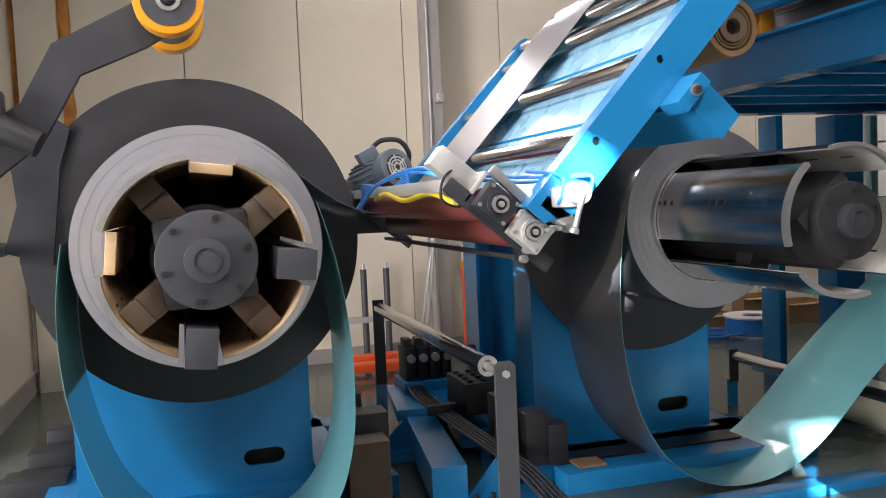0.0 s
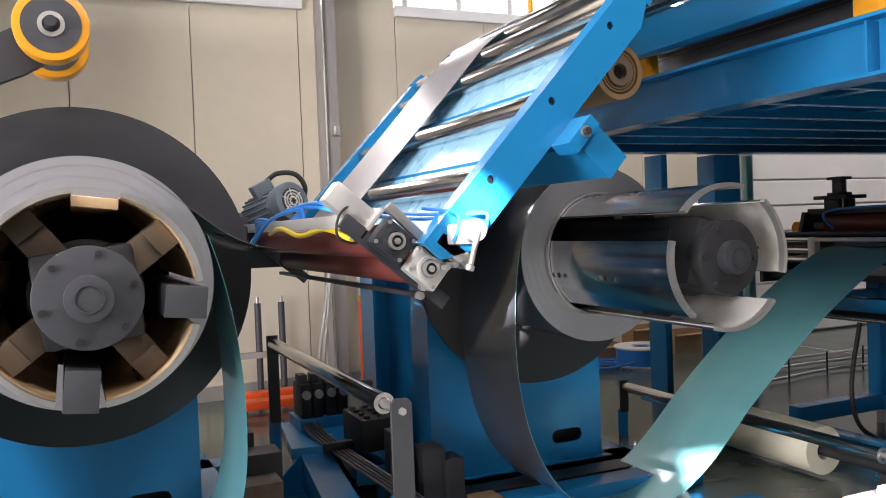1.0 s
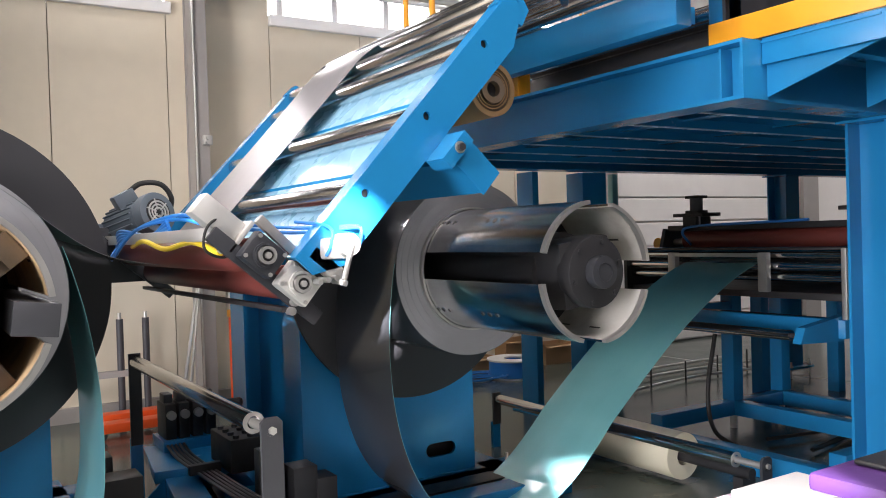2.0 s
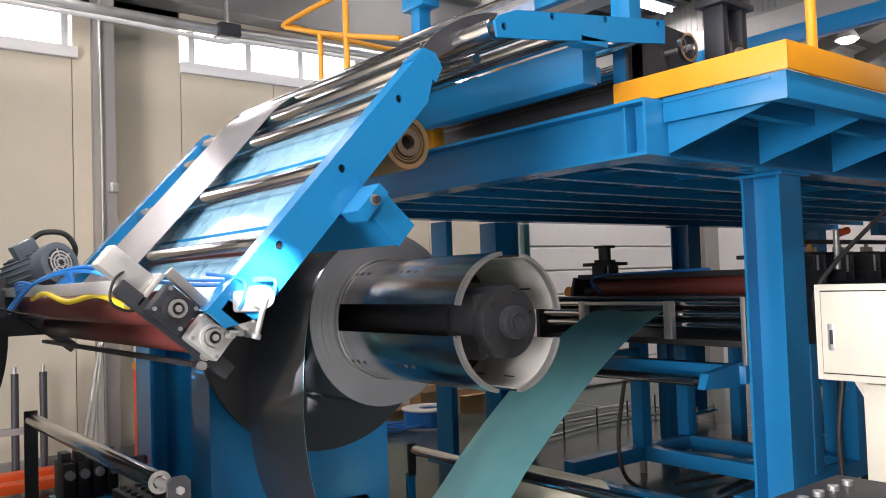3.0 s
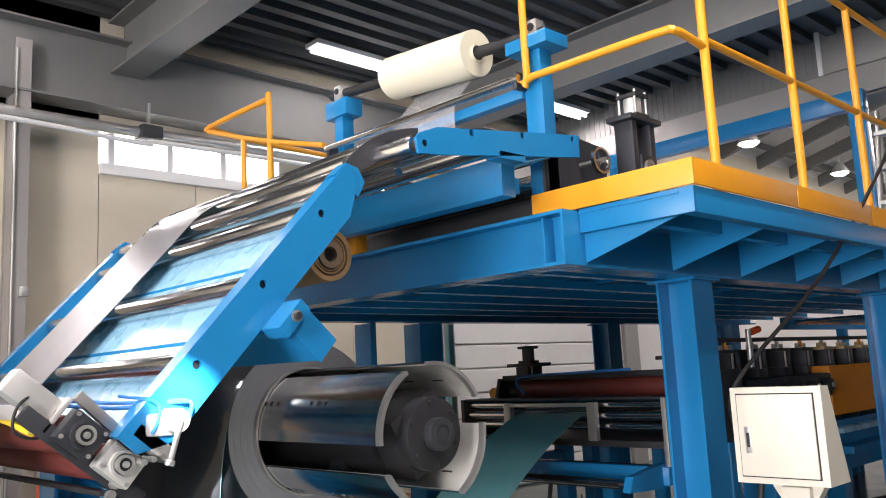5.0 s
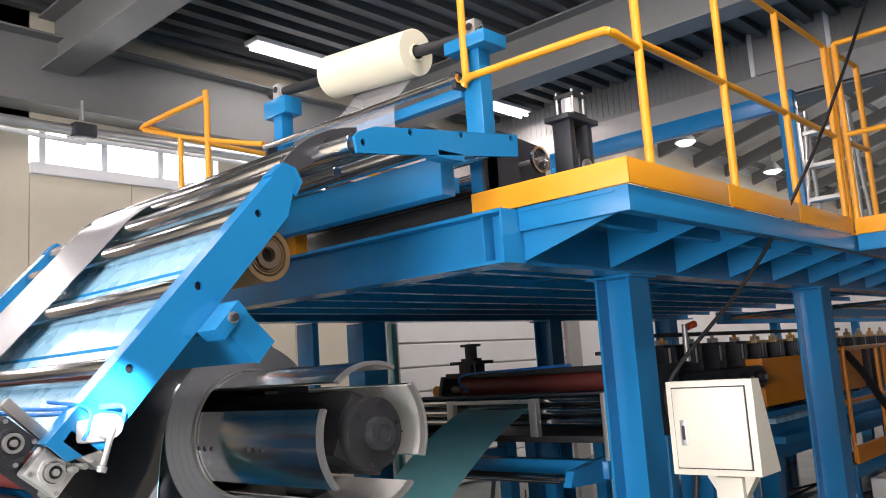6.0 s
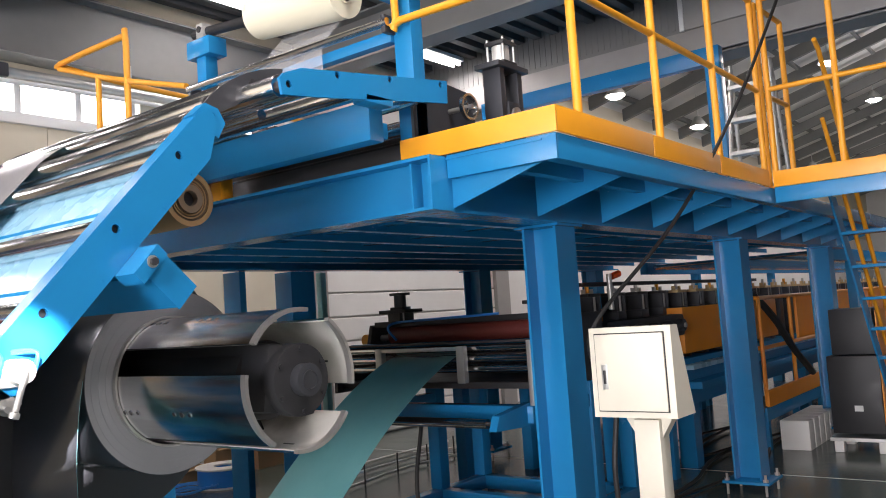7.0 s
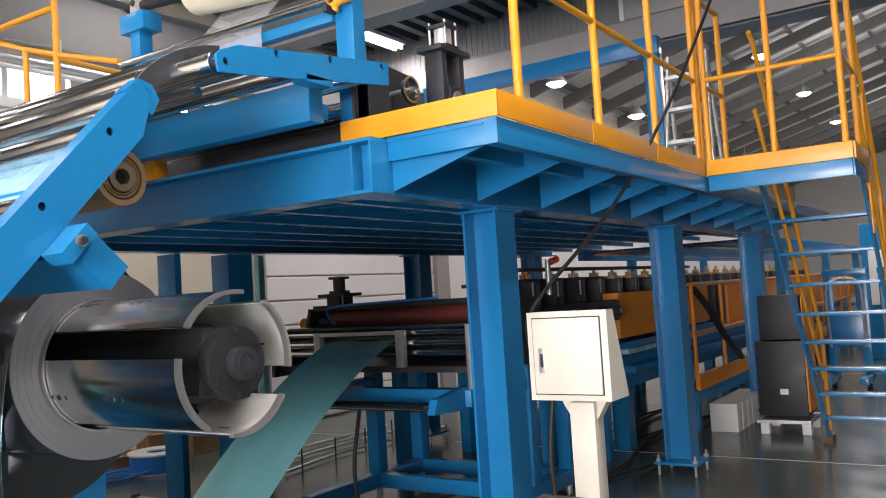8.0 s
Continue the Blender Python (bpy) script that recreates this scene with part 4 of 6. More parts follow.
r = thing("far_railing", 2.8, 4.6, ZP, label="yellow bent-tube railing on the platform's far corner", category="railing", group="yellow platform railings")
part("rail", tube(B(), [(2.8, 4.5, ZP), (2.8, 4.5, 3.26), (2.8, 4.53, 3.31), (2.8, 4.6, 3.32), (2.8, 5.3, 3.33), (2.86, 5.33, 3.32), (3.3, 5.3, 3.28), (5.0, 5.3, 3.25)], 0.02, 12, 2), yellow, r)
part("mid_rail", tube(B(), [(2.8, 5.32, 3.3), (2.8, 4.82, 3.13), (2.8, 4.4, 3.0), (2.8, 3.9, 2.86)], 0.017, 12, 1), yellow, r)
part("post", cyl(B(), (2.8, 4.83, ZP), (2.8, 4.83, 3.13), 0.019, 14), yellow, r)
railing("landing_railing", [((5.4, 0.66, ZP), (5.4, 1.46, ZP), 3), ((5.42, 0.66, ZP), (5.98, 0.66, ZP), 2)], "yellow tubular railing round the stair landing")
railing("landing_railing", [((5.46, 1.52, ZP), (5.98, 1.5, ZP), 2)], "yellow tubular railing at the stair head")


def stairs():
    root = thing("stairs", 7.0, 1.0, 0, label="steep blue steel stairs with yellow handrails down from the landing", category="stairs")
    x0, z0, x1, z1 = 6.0, 2.09, 7.85, 0.06
    for y in (1.29, 0.66):
        part("stringer", slab(B(), [(x0, z0), (x0 + 0.16, z0), (x1 + 0.05, z1), (x1 - 0.11, z1)], 0.014, m=pose(0, y, 0)), blue, root, smooth=False)
        part("foot", box(B(), x1 - 0.12, x1 + 0.06, y - 0.03, y + 0.05, 0, 0.06), rust_block, root)
        rail = tube(B(), [(x0, y, ZP + 1.05), (x0 + 0.1, y, ZP + 1.0), (x1 - 0.1, y, 1.0), (x1 - 0.02, y, 0.85), (x1 - 0.02, y, 0.1)], 0.017, 12, 1)
        part("handrail", rail, yellow, root)
        part("handrail", tube(B(), [(x0, y, ZP + 0.5), (x1 - 0.1, y, 0.55)], 0.015, 12, 1), yellow, root)
        for k in range(3 if y < 1 else 0):
            x = x0 + 0.35 + k * 0.6
            z = z0 + (z1 - z0) * (x - x0) / (x1 - x0)
            part("baluster", cyl(B(), (x, y, z), (x, y, z + 0.97), 0.015, 12), yellow, root)
    for k in range(8):
        z = 1.85 - k * 0.232
        x = x0 + 0.08 + (z0 - z) / (z0 - z1) * (x1 - x0)
        part("tread", box(B(), x - 0.09, x + 0.09, 0.674, 1.29, z - 0.022, z, 0.003), blue, root)


stairs()


def film_stand():
    root = thing("film_stand", 2.75, 3.0, ZP, label="blue posts carrying the film roll shaft over the strip", category="film stand")
    part("post", box(B(), 2.76, 2.84, 2.2, 2.3, ZP, 2.9, 0.004), blue, root, "blue square post")
    part("post", box(B(), 2.76, 2.84, 3.66, 3.74, ZP, 2.99, 0.004), blue, root, "blue square post")
    part("head", box(B(), 2.74, 2.86, 3.6, 3.8, 2.97, 3.07, 0.005), blue, root)
    part("head", box(B(), 2.72, 2.88, 2.13, 2.37, 2.9, 2.96, 0.005), blue, root)
    for y, z in ((3.72, 3.12), (2.25, 3.0)):
        bm = box(B(), 2.77, 2.83, y - 0.03, y + 0.03, z - 0.05, z + 0.05, 0.006)
        sb = part("shaft_bearing", bm, galv, root, "galvanised plate bearing")
        part("bearing_bore", cyl(B(), (2.764, y, z + 0.015), (2.77, y, z + 0.015), 0.018, 18), black, sb)
        for q in (-0.05, 0.05):
            part("clamp_screw", cyl(B(), (2.8, y + q, z - 0.05), (2.8, y + q, z + 0.02), 0.007, 8), dark_steel, sb)
    part("shaft", cyl(B(), (2.8, 3.8, 3.13), (2.8, 2.2, 2.98), 0.028, 20), black, root, "dark film roll shaft")
    for q in (0.06, 0.94):
        c0 = Vector((2.8, 3.8, 3.13)).lerp(Vector((2.8, 2.2, 2.98)), q)
        c1 = Vector((2.8, 3.8, 3.13)).lerp(Vector((2.8, 2.2, 2.98)), q + 0.02)
        part("shaft_collar", cyl(B(), c0, c1, 0.034, 24, bev=0.003), galv, root)
    part("guide_roller", cyl(B(), (2.7, 2.28, 2.765), (2.7, 3.74, 2.785), 0.02, 20), chrome, root, "long thin chrome guide roller")
    part("roller_beam", box(B(), 2.74, 2.79, 2.3, 3.7, 2.69, 2.74, 0.004), blue, root)
    for y in (2.3, 3.72):
        part("roller_bracket", box(B(), 2.69, 2.76, y - 0.012, y + 0.012, 2.72, 2.8, 0.003), dark_steel, root)


film_stand()
fr = thing("film_roll", 2.8, 2.9, 3.13, label="cream roll of protective film on the shaft", category="film roll")
part("wound_film", ring(B(), (2.8, 2.62, 3.019), (2.8, 3.24, 3.077), 0.045, 0.115, 56), film, fr)
part("core", ring(B(), (2.8, 2.61, 3.018), (2.8, 3.25, 3.078), 0.036, 0.045, 32), film, fr)
bm = sheet(B(), bezier([(2.912, 3.04), (2.905, 2.97), (2.82, 2.9), (2.725, 2.79), (2.69, 2.745), (2.7, 2.62), (2.74, 2.47)]), 2.7, 3.16, 0.0006)
single("film_web", bm, clear_film, "thin translucent film hanging from the roll to the strip", "film")
clear = clear_film.node_tree.nodes["Principled BSDF"]
clear.inputs["Alpha"].default_value = 0.2


def pinch_stand(x, y, z, label):
    root = thing("air_pinch_stand", x, y, z, label=label, category="pinch stand", group="air-loaded pinch stands")
    for s in (-1, 1):
        part("upright", box(B(), x + s * 0.075 - 0.02, x + s * 0.075 + 0.02, y - 0.05, y + 0.05, z, z + 0.33, 0.004), dark_steel, root)
    part("top_plate", box(B(), x - 0.13, x + 0.13, y - 0.07, y + 0.07, z + 0.33, z + 0.355, 0.004), dark_steel, root)
    part("slide_block", box(B(), x - 0.05, x + 0.05, y - 0.06, y + 0.02, z + 0.05, z + 0.17, 0.006), dark_steel, root)
    part("bearing_ring", ring(B(), (x, y - 0.075, z + 0.11), (x, y - 0.06, z + 0.11), 0.015, 0.035, 24), raw_steel, root)
    part("piston_rod", cyl(B(), (x, y, z + 0.17), (x, y, z + 0.33), 0.014, 14), chrome, root)
    c = part("air_cylinder", cyl(B(), (x, y, z + 0.375), (x, y, z + 0.455), 0.042, 28), alu, root)
    for zz in (0.355, 0.455):
        part("end_cap", box(B(), x - 0.055, x + 0.055, y - 0.055, y + 0.055, z + zz, z + zz + 0.02, 0.004), black, c)
    for sx in (-1, 1):
        for sy in (-1, 1):
            part("tie_rod", cyl(B(), (x + sx * 0.045, y + sy * 0.045, z + 0.36), (x + sx * 0.045, y + sy * 0.045, z + 0.49), 0.006, 8), galv, c)


pinch_stand(3.31, 2.1, 2.28, "dark pinch stand with a short air cylinder on the platform")
pinch_stand(3.31, 3.75, 2.28, "dark pinch stand with a short air cylinder on the platform")
hw = thing("height_gauge", 3.0, 2.15, 2.2, label="dark side plate with a chrome handwheel", category="adjuster")
part("plate", slab(B(), [(2.74, 2.15), (3.2, 2.15), (3.2, 2.5), (2.86, 2.53), (2.74, 2.47)], 0.015, m=pose(0, 2.2, 0)), dark_steel, hw, smooth=False)
bm = ring(B(), (3.0, 2.08, 2.39), (3.0, 2.098, 2.39), 0.05, 0.062, 40)
part("handwheel_rim", bm, chrome, hw)
for k in range(3):
    u = 2 * math.pi * k / 3
    part("spoke", cyl(B(), (3.0, 2.09, 2.39), (3.0 + 0.052 * math.cos(u), 2.09, 2.39 + 0.052 * math.sin(u)), 0.006, 8), chrome, hw)
part("spindle", cyl(B(), (3.0, 2.07, 2.39), (3.0, 2.2, 2.39), 0.012, 14), raw_steel, hw)
part("roll", cyl(B(), (3.13, 2.22, 2.39), (3.13, 3.9, 2.39), 0.055, 32), maroon, hw)
part("deck_support", box(B(), 2.76, 3.5, 2.08, 2.2, ZP, 2.16), dark_steel, hw)
up = thing("deck_unit", 3.4, 3.0, ZP, label="black machine unit and feed rolls on the platform deck", category="machine unit")
part("bed", box(B(), 2.95, 3.75, 2.25, 3.95, ZP, 2.28, 0.006), black, up)
for k in range(4):
    part("feed_roll", cyl(B(), (2.92 + k * 0.1, 2.25, 2.345), (2.92 + k * 0.1, 3.95, 2.345), 0.035, 24), chrome, up)
single("yellow_bracket", box(B(), 2.62, 2.7, 3.4, 3.48, ZP, 2.3, 0.004), yellow, "small yellow bracket on the front beam", "bracket")
single("yellow_bracket", box(B(), 2.62, 2.7, 3.56, 3.62, ZP, 2.3, 0.004), yellow, "small yellow bracket on the front beam", "bracket")

# ---- leveller and roll former under the platform ----


def leveller():
    root = thing("entry_leveller", 4.5, 3.4, 0, label="entry leveller with chrome rolls and a maroon pinch roll", category="leveller")
    for y0 in (2.6, 4.25):
        part("side_frame", slab(B(), [(4.2, 0.96), (5.1, 0.96), (5.1, 1.42), (4.6, 1.42), (4.56, 1.285), (4.2, 1.285)], 0.03, m=pose(0, y0, 0)), black, root, smooth=False)
    for x, z, r in ((4.27, 1.247, 0.03), (4.25, 1.18, 0.026), (4.27, 1.115, 0.026), (4.37, 1.26, 0.03), (4.37, 1.17, 0.03)):
        part("roll", cyl(B(), (x, 2.63, z), (x, 4.25, z), r, 28), polished, root, "chrome leveller roll")
    ro = part("pinch_roll", cyl(B(), (4.7, 2.75, 1.335), (4.7, 4.13, 1.335), 0.07, 36, bev=0.004), maroon, root, "maroon rubber pinch roll")
    part("journal", cyl(B(), (4.7, 2.63, 1.32), (4.7, 4.25, 1.32), 0.025, 20), raw_steel, ro)
    part("tie_beam", box(B(), 4.62, 4.7, 2.63, 4.25, 1.4, 1.44, 0.004), black, root)
    part("bed", box(B(), 4.25, 5.1, 2.63, 4.25, 0.99, 1.03, 0.004), black, root)
    part("end_plate", box(B(), 4.17, 4.2, 2.6, 2.63, 0.9, 1.285, 0.003), raw_steel, root, "bright worn end plate")
    part("entry_bar", box(B(), 4.21, 4.24, 2.63, 4.25, 1.275, 1.29, 0.003), black, root)
    for y in (3.095, 3.785):
        part("edge_guide", box(B(), 4.17, 4.215, y, y + 0.06, 1.03, 1.262, 0.006), raw_steel, root, "upright edge guide")
    part("guide_lip", box(B(), 4.17, 4.2, 3.155, 3.785, 1.235, 1.258, 0.003), raw_steel, root)
    for y in (4.05, 2.78):
        part("upright", box(B(), 4.62, 4.78, y - 0.06, y + 0.06, 1.4, 1.5, 0.006), black, root)
        part("yoke", box(B(), 4.6, 4.8, y - 0.13, y + 0.13, 1.5, 1.525, 0.004), black, root)
        c = part("air_cylinder", cyl(B(), (4.7, y, 1.545), (4.7, y, 1.63), 0.045, 24), dark_steel, root)
        part("end_cap", box(B(), 4.65, 4.75, y - 0.06, y + 0.06, 1.63, 1.65, 0.004), black, c)
        part("end_cap", box(B(), 4.65, 4.75, y - 0.06, y + 0.06, 1.525, 1.545, 0.004), black, c)
        part("tie_rod", cyl(B(), (4.74, y + 0.05, 1.53), (4.74, y + 0.05, 1.66), 0.006, 8), galv, c)
    part("warning_cap", cyl(B(), (4.6, 4.33, 1.31), (4.66, 4.33, 1.31), 0.045, 20), yellow, root)
    part("hose", tube(B(), [(4.6, 4.02, 1.3), (4.58, 4.08, 1.39), (4.6, 4.0, 1.43), (4.6, 3.6, 1.44), (4.6, 3.1, 1.45)], 0.009), hose_blue, root, "dark blue hose")
    for y in (4.0, 4.12):
        part("guide_column", cyl(B(), (4.66, y, 1.4), (4.66, y, 1.5), 0.014, 12), galv, root)


leveller()


def bench():
    root = thing("leveller_stand", 4.4, 3.3, 0, label="blue square-tube stand under the leveller", category="machine stand")
    for x in (4.82, 5.36):
        for y in (2.6, 3.87):
            part("leg", box(B(), x - 0.05, x + 0.05, y - 0.05, y + 0.05, 0.201, 0.98, 0.004), blue, root)
    for y in (2.6, 3.87):
        part("foot_beam", box(B(), 4.051, 5.41, y - 0.05, y + 0.05, 0.1, 0.2, 0.004), blue, root)
        part("head_beam", box(B(), 4.251, 4.769, y - 0.04, y + 0.04, 0.82, 0.9, 0.004), blue, root)
        for x in (4.15, 4.82, 5.36):
            part("levelling_foot", cyl(B(), (x, y, 0.0), (x, y, 0.1), 0.025, 12), galv, root)
    for x in (4.82, 5.36):
        part("foot_beam", box(B(), x - 0.05, x + 0.05, 2.651, 3.819, 0.1, 0.2, 0.004), blue, root)
    part("foot_beam", box(B(), 3.95, 4.05, 2.4, 3.92, 0.0, 0.13, 0.004), blue, root, "low blue front beam")
    part("front_beam", box(B(), 4.15, 4.25, 2.6, 3.95, 0.8, 0.9, 0.004), blue, root)
    part("arm", slab(B(), [(3.82, 0.8), (4.2, 0.78), (4.2, 0.92), (3.86, 0.88)], 0.05, m=pose(0, 2.64, 0)), blue, root, smooth=False)
    part("arm", slab(B(), [(3.82, 0.8), (4.2, 0.78), (4.2, 0.92), (3.86, 0.88)], 0.05, m=pose(0, 3.9, 0)), blue, root, smooth=False)
    part("idler_roll", cyl(B(), (3.9, 2.75, 0.83), (3.9, 3.88, 0.83), 0.028, 24), polished, root)
    part("idler_pin", cyl(B(), (3.9, 2.66, 0.83), (3.9, 3.92, 0.83), 0.012, 12), black, root)
    part("hose", tube(B(), [(4.2, 3.5, 0.75), (4.12, 3.5, 0.4), (4.15, 3.48, 0.15), (4.3, 3.4, 0.02)], 0.014), rubber, root)


bench()


def roll_former():
    root = thing("roll_former", 9.0, 3.2, 0, label="long roll forming mill with orange side guards", category="roll former")
    part("bed", box(B(), 6.8, 20.0, 2.75, 4.3, 0.55, 0.95, 0.01), blue, root, "blue mill bed")
    part("bed_ledge", box(B(), 6.8, 20.0, 2.6, 2.749, 0.7, 0.76, 0.005), blue, root, "blue bed ledge")
    part("bed_rail", box(B(), 6.8, 20.0, 2.66, 2.749, 0.86, 0.9, 0.005), light_blue, root, "worn pale rail")
    for y in (2.82, 4.18):
        part("entry_rail", box(B(), 5.3, 6.8, y - 0.06, y + 0.06, 0.95, 1.14, 0.006), black, root, "black entry rail")
        for x in (5.5, 6.5):
            part("entry_leg", box(B(), x, x + 0.1, y - 0.05, y + 0.05, 0.0, 0.95, 0.004), blue, root)
    for k in range(8):
        for y in (2.78, 4.1):
            part("leg", box(B(), 7.0 + k * 1.8, 7.15 + k * 1.8, y, y + 0.15, 0, 0.55), blue, root)
    part("guard", box(B(), 6.78, 9.4, 2.7, 2.73, 1.0, 1.39, 0.004), orange, root, "orange sheet guard")
    part("guard", box(B(), 9.45, 20.0, 2.5, 2.53, 0.95, 1.42, 0.004), orange, root, "orange sheet guard")
    part("guard_end", box(B(), 6.76, 6.78, 2.7, 2.96, 1.0, 1.39, 0.004), orange, root, "orange end panel of the guard")
    part("rear_guard", box(B(), 5.5, 20, 4.32, 4.35, 0.9, 1.4), orange, root)
    for k in range(26):
        x = 5.5 + k * 0.42
        s = B()
        box(s, x - 0.07, x + 0.07, 2.84, 2.98, 1.14 if x < 6.8 else 0.95, 1.4, 0.006)
        box(s, x - 0.07, x - 0.045, 2.84, 2.98, 1.4, 1.52, 0.003)
        box(s, x + 0.045, x + 0.07, 2.84, 2.98, 1.4, 1.52, 0.003)
        box(s, x - 0.045, x + 0.045, 2.88, 2.94, 1.44, 1.47, 0.003)
        st = part("roll_stand", s, dark_steel, root, "dark grey roll stand")
        part("adjuster", box(B(), x - 0.1, x + 0.1, 2.85, 2.97, 1.52, 1.545, 0.003), brass if x > 6.8 else black, st)
        for q in (-0.06, 0.06):
            part("nut", cyl(B(), (x + q, 2.91, 1.545), (x + q, 2.91, 1.58), 0.02, 6), brass if x > 6.8 else galv, st)
        part("lift_screw", cyl(B(), (x, 2.86, 1.36), (x, 2.86, 1.52), 0.013, 10), galv, st)
        part("screw", cyl(B(), (x, 2.91, 1.55), (x, 2.91, 1.62), 0.016, 10), raw_steel if k % 3 else yellow, st)
        part("spindle", cyl(B(), (x, 2.98, 1.2), (x, 4.2, 1.2), 0.07, 16), dark_steel, st)
    part("top_bar", box(B(), 5.4, 9.4, 2.88, 2.92, 1.6, 1.63), black, root)
    part("drive_unit", box(B(), 5.3, 6.7, 2.66, 2.83, 1.16, 1.34, 0.03), black, root, "black drive housing")
    for k in range(5):
        part("coupling", cyl(B(), (5.5 + k * 0.26, 2.6, 1.25), (5.5 + k * 0.26, 2.67, 1.25), 0.05, 18, bev=0.006), dark_steel, root, "dark shaft coupling")
        part("drive_bolt", cyl(B(), (5.5 + k * 0.26, 2.585, 1.25), (5.5 + k * 0.26, 2.6, 1.25), 0.02, 8), galv, root)
    for x0, w in ((7.72, 0.07), (7.9, 0.07), (8.1, 0.07)):
        part("marking", box(B(), x0, x0 + w, 2.6955, 2.6985, 1.06, 1.34), black, root, "black marking bar")
    part("red_valve", cyl(B(), (5.5, 2.7, 1.66), (5.58, 2.68, 1.68), 0.025, 14), red_orange, root)
    part("valve_stem", cyl(B(), (5.46, 2.7, 1.42), (5.46, 2.7, 1.68), 0.02, 12), galv, root)
    return root


roll_former()


def walkway():
    root = thing("side_walkway", 9.0, 2.55, 0, label="orange guarded side walkway along the mill", category="walkway")
    y = 2.43
    part("deck", box(B(), 7.9, 20, y + 0.03, 2.69, 0.36, 0.42), hub_grey, root, "grey chequer walkway deck")
    part("deck_beam", box(B(), 7.9, 20, y + 0.002, y + 0.028, 0.28, 0.4, 0.003), blue, root, "blue edge beam")
    part("toe_board", box(B(), 7.9, 20, y - 0.028, y, 0.41, 0.56, 0.003), orange, root, "orange toe board")
    for z in (0.95, 1.42):
        part("rail", cyl(B(), (7.92, y, z), (20, y, z), 0.02, 12), orange, root)
        part("rail", cyl(B(), (7.92, y, z), (7.92, 2.67, z), 0.02, 12), orange, root)
    for k in range(12):
        part("post", cyl(B(), (7.92 + k * 1.0, y, 0.42), (7.92 + k * 1.0, y, 1.42), 0.02, 12), orange, root)
        part("leg", box(B(), 8.0 + k, 8.06 + k, y + 0.03, y + 0.09, 0.0, 0.36), blue, root)
    part("cable", tube(B(), [(7.6, 2.62, 1.5), (7.95, 2.5, 1.46), (8.3, 2.4, 1.2), (8.7, 2.37, 0.9), (9.3, 2.36, 0.6)], 0.035), rubber, root, "thick black cable")


walkway()
for k in range(6):
    single("white_carton", box(B(), 8.05 + k * 0.19, 8.22 + k * 0.19, 2.12, 2.38, 0.0, 0.27, 0.01), white_panel, "white carton standing on the floor under the walkway", "carton", group="white cartons")


def control_box():
    root = thing("control_box", 3.5, 1.6, 0, label="cream steel control cabinet on a square pedestal", category="control cabinet")
    x, y0, y1, z0, z1 = 3.4, 1.405, 1.795, 0.962, 1.36
    t = bmesh.new()
    pr = [(x, z0), (x + 0.2, z0), (x + 0.075, z1), (x, z1)]
    slab(t, pr, y1 - y0, m=pose(0, y0, 0))
    part("body", t, cream_paint, root, smooth=False)
    part("door_gasket", box(B(), x - 0.003, x - 0.0005, y0 + 0.03, y1 - 0.025, z0 + 0.025, z1 - 0.025), rubber, root, "thin dark joint round the door", smooth=False)
    door = part("door", box(B(), x - 0.012, x - 0.001, y0 + 0.035, y1 - 0.03, z0 + 0.03, z1 - 0.03, 0.004), cream_paint, root)
    part("handle_plate", box(B(), x - 0.016, x - 0.012, y1 - 0.085, y1 - 0.057, z0 + 0.125, z0 + 0.235, 0.002), galv, door)
    part("handle", box(B(), x - 0.022, x - 0.016, y1 - 0.079, y1 - 0.067, z0 + 0.15, z0 + 0.21, 0.002), black, door)
    part("neck", slab(B(), [(1.465, 0.955), (1.675, 0.955), (1.675, 0.945), (1.63, 0.87), (1.51, 0.87), (1.465, 0.945)], 0.06, m=pose(x + 0.13, 0, 0, 0, 0, 90)), cream_paint, root, smooth=False)
    part("pedestal", box(B(), x + 0.04, x + 0.14, 1.51, 1.63, 0.01, 0.95, 0.006), cream_paint, root)
    part("foot", box(B(), x - 0.05, x + 0.23, 1.4, 1.74, 0.0, 0.012), cream_paint, root)
    part("cable", tube(B(), [(x + 0.12, 1.75, 0.96), (x + 0.1, 1.77, 0.7), (x + 0.12, 1.76, 0.4), (x + 0.1, 1.72, 0.1), (x + 0.15, 1.7, 0.02)], 0.012), rubber, root)


control_box()
single("hanging_cable", tube(B(), [(3.62, 1.9, 1.15), (3.52, 1.82, 1.38), (4.02, 1.6, 1.85), (4.48, 1.42, 2.41), (5.12, 1.3, 3.17), (5.9, 1.2, 4.1), (6.5, 1.1, 4.85)], 0.01), rubber,
       "thin black cable slung from the roof down to the cabinet", "cable")

# ---- loop rollers in front of the decoilers ----


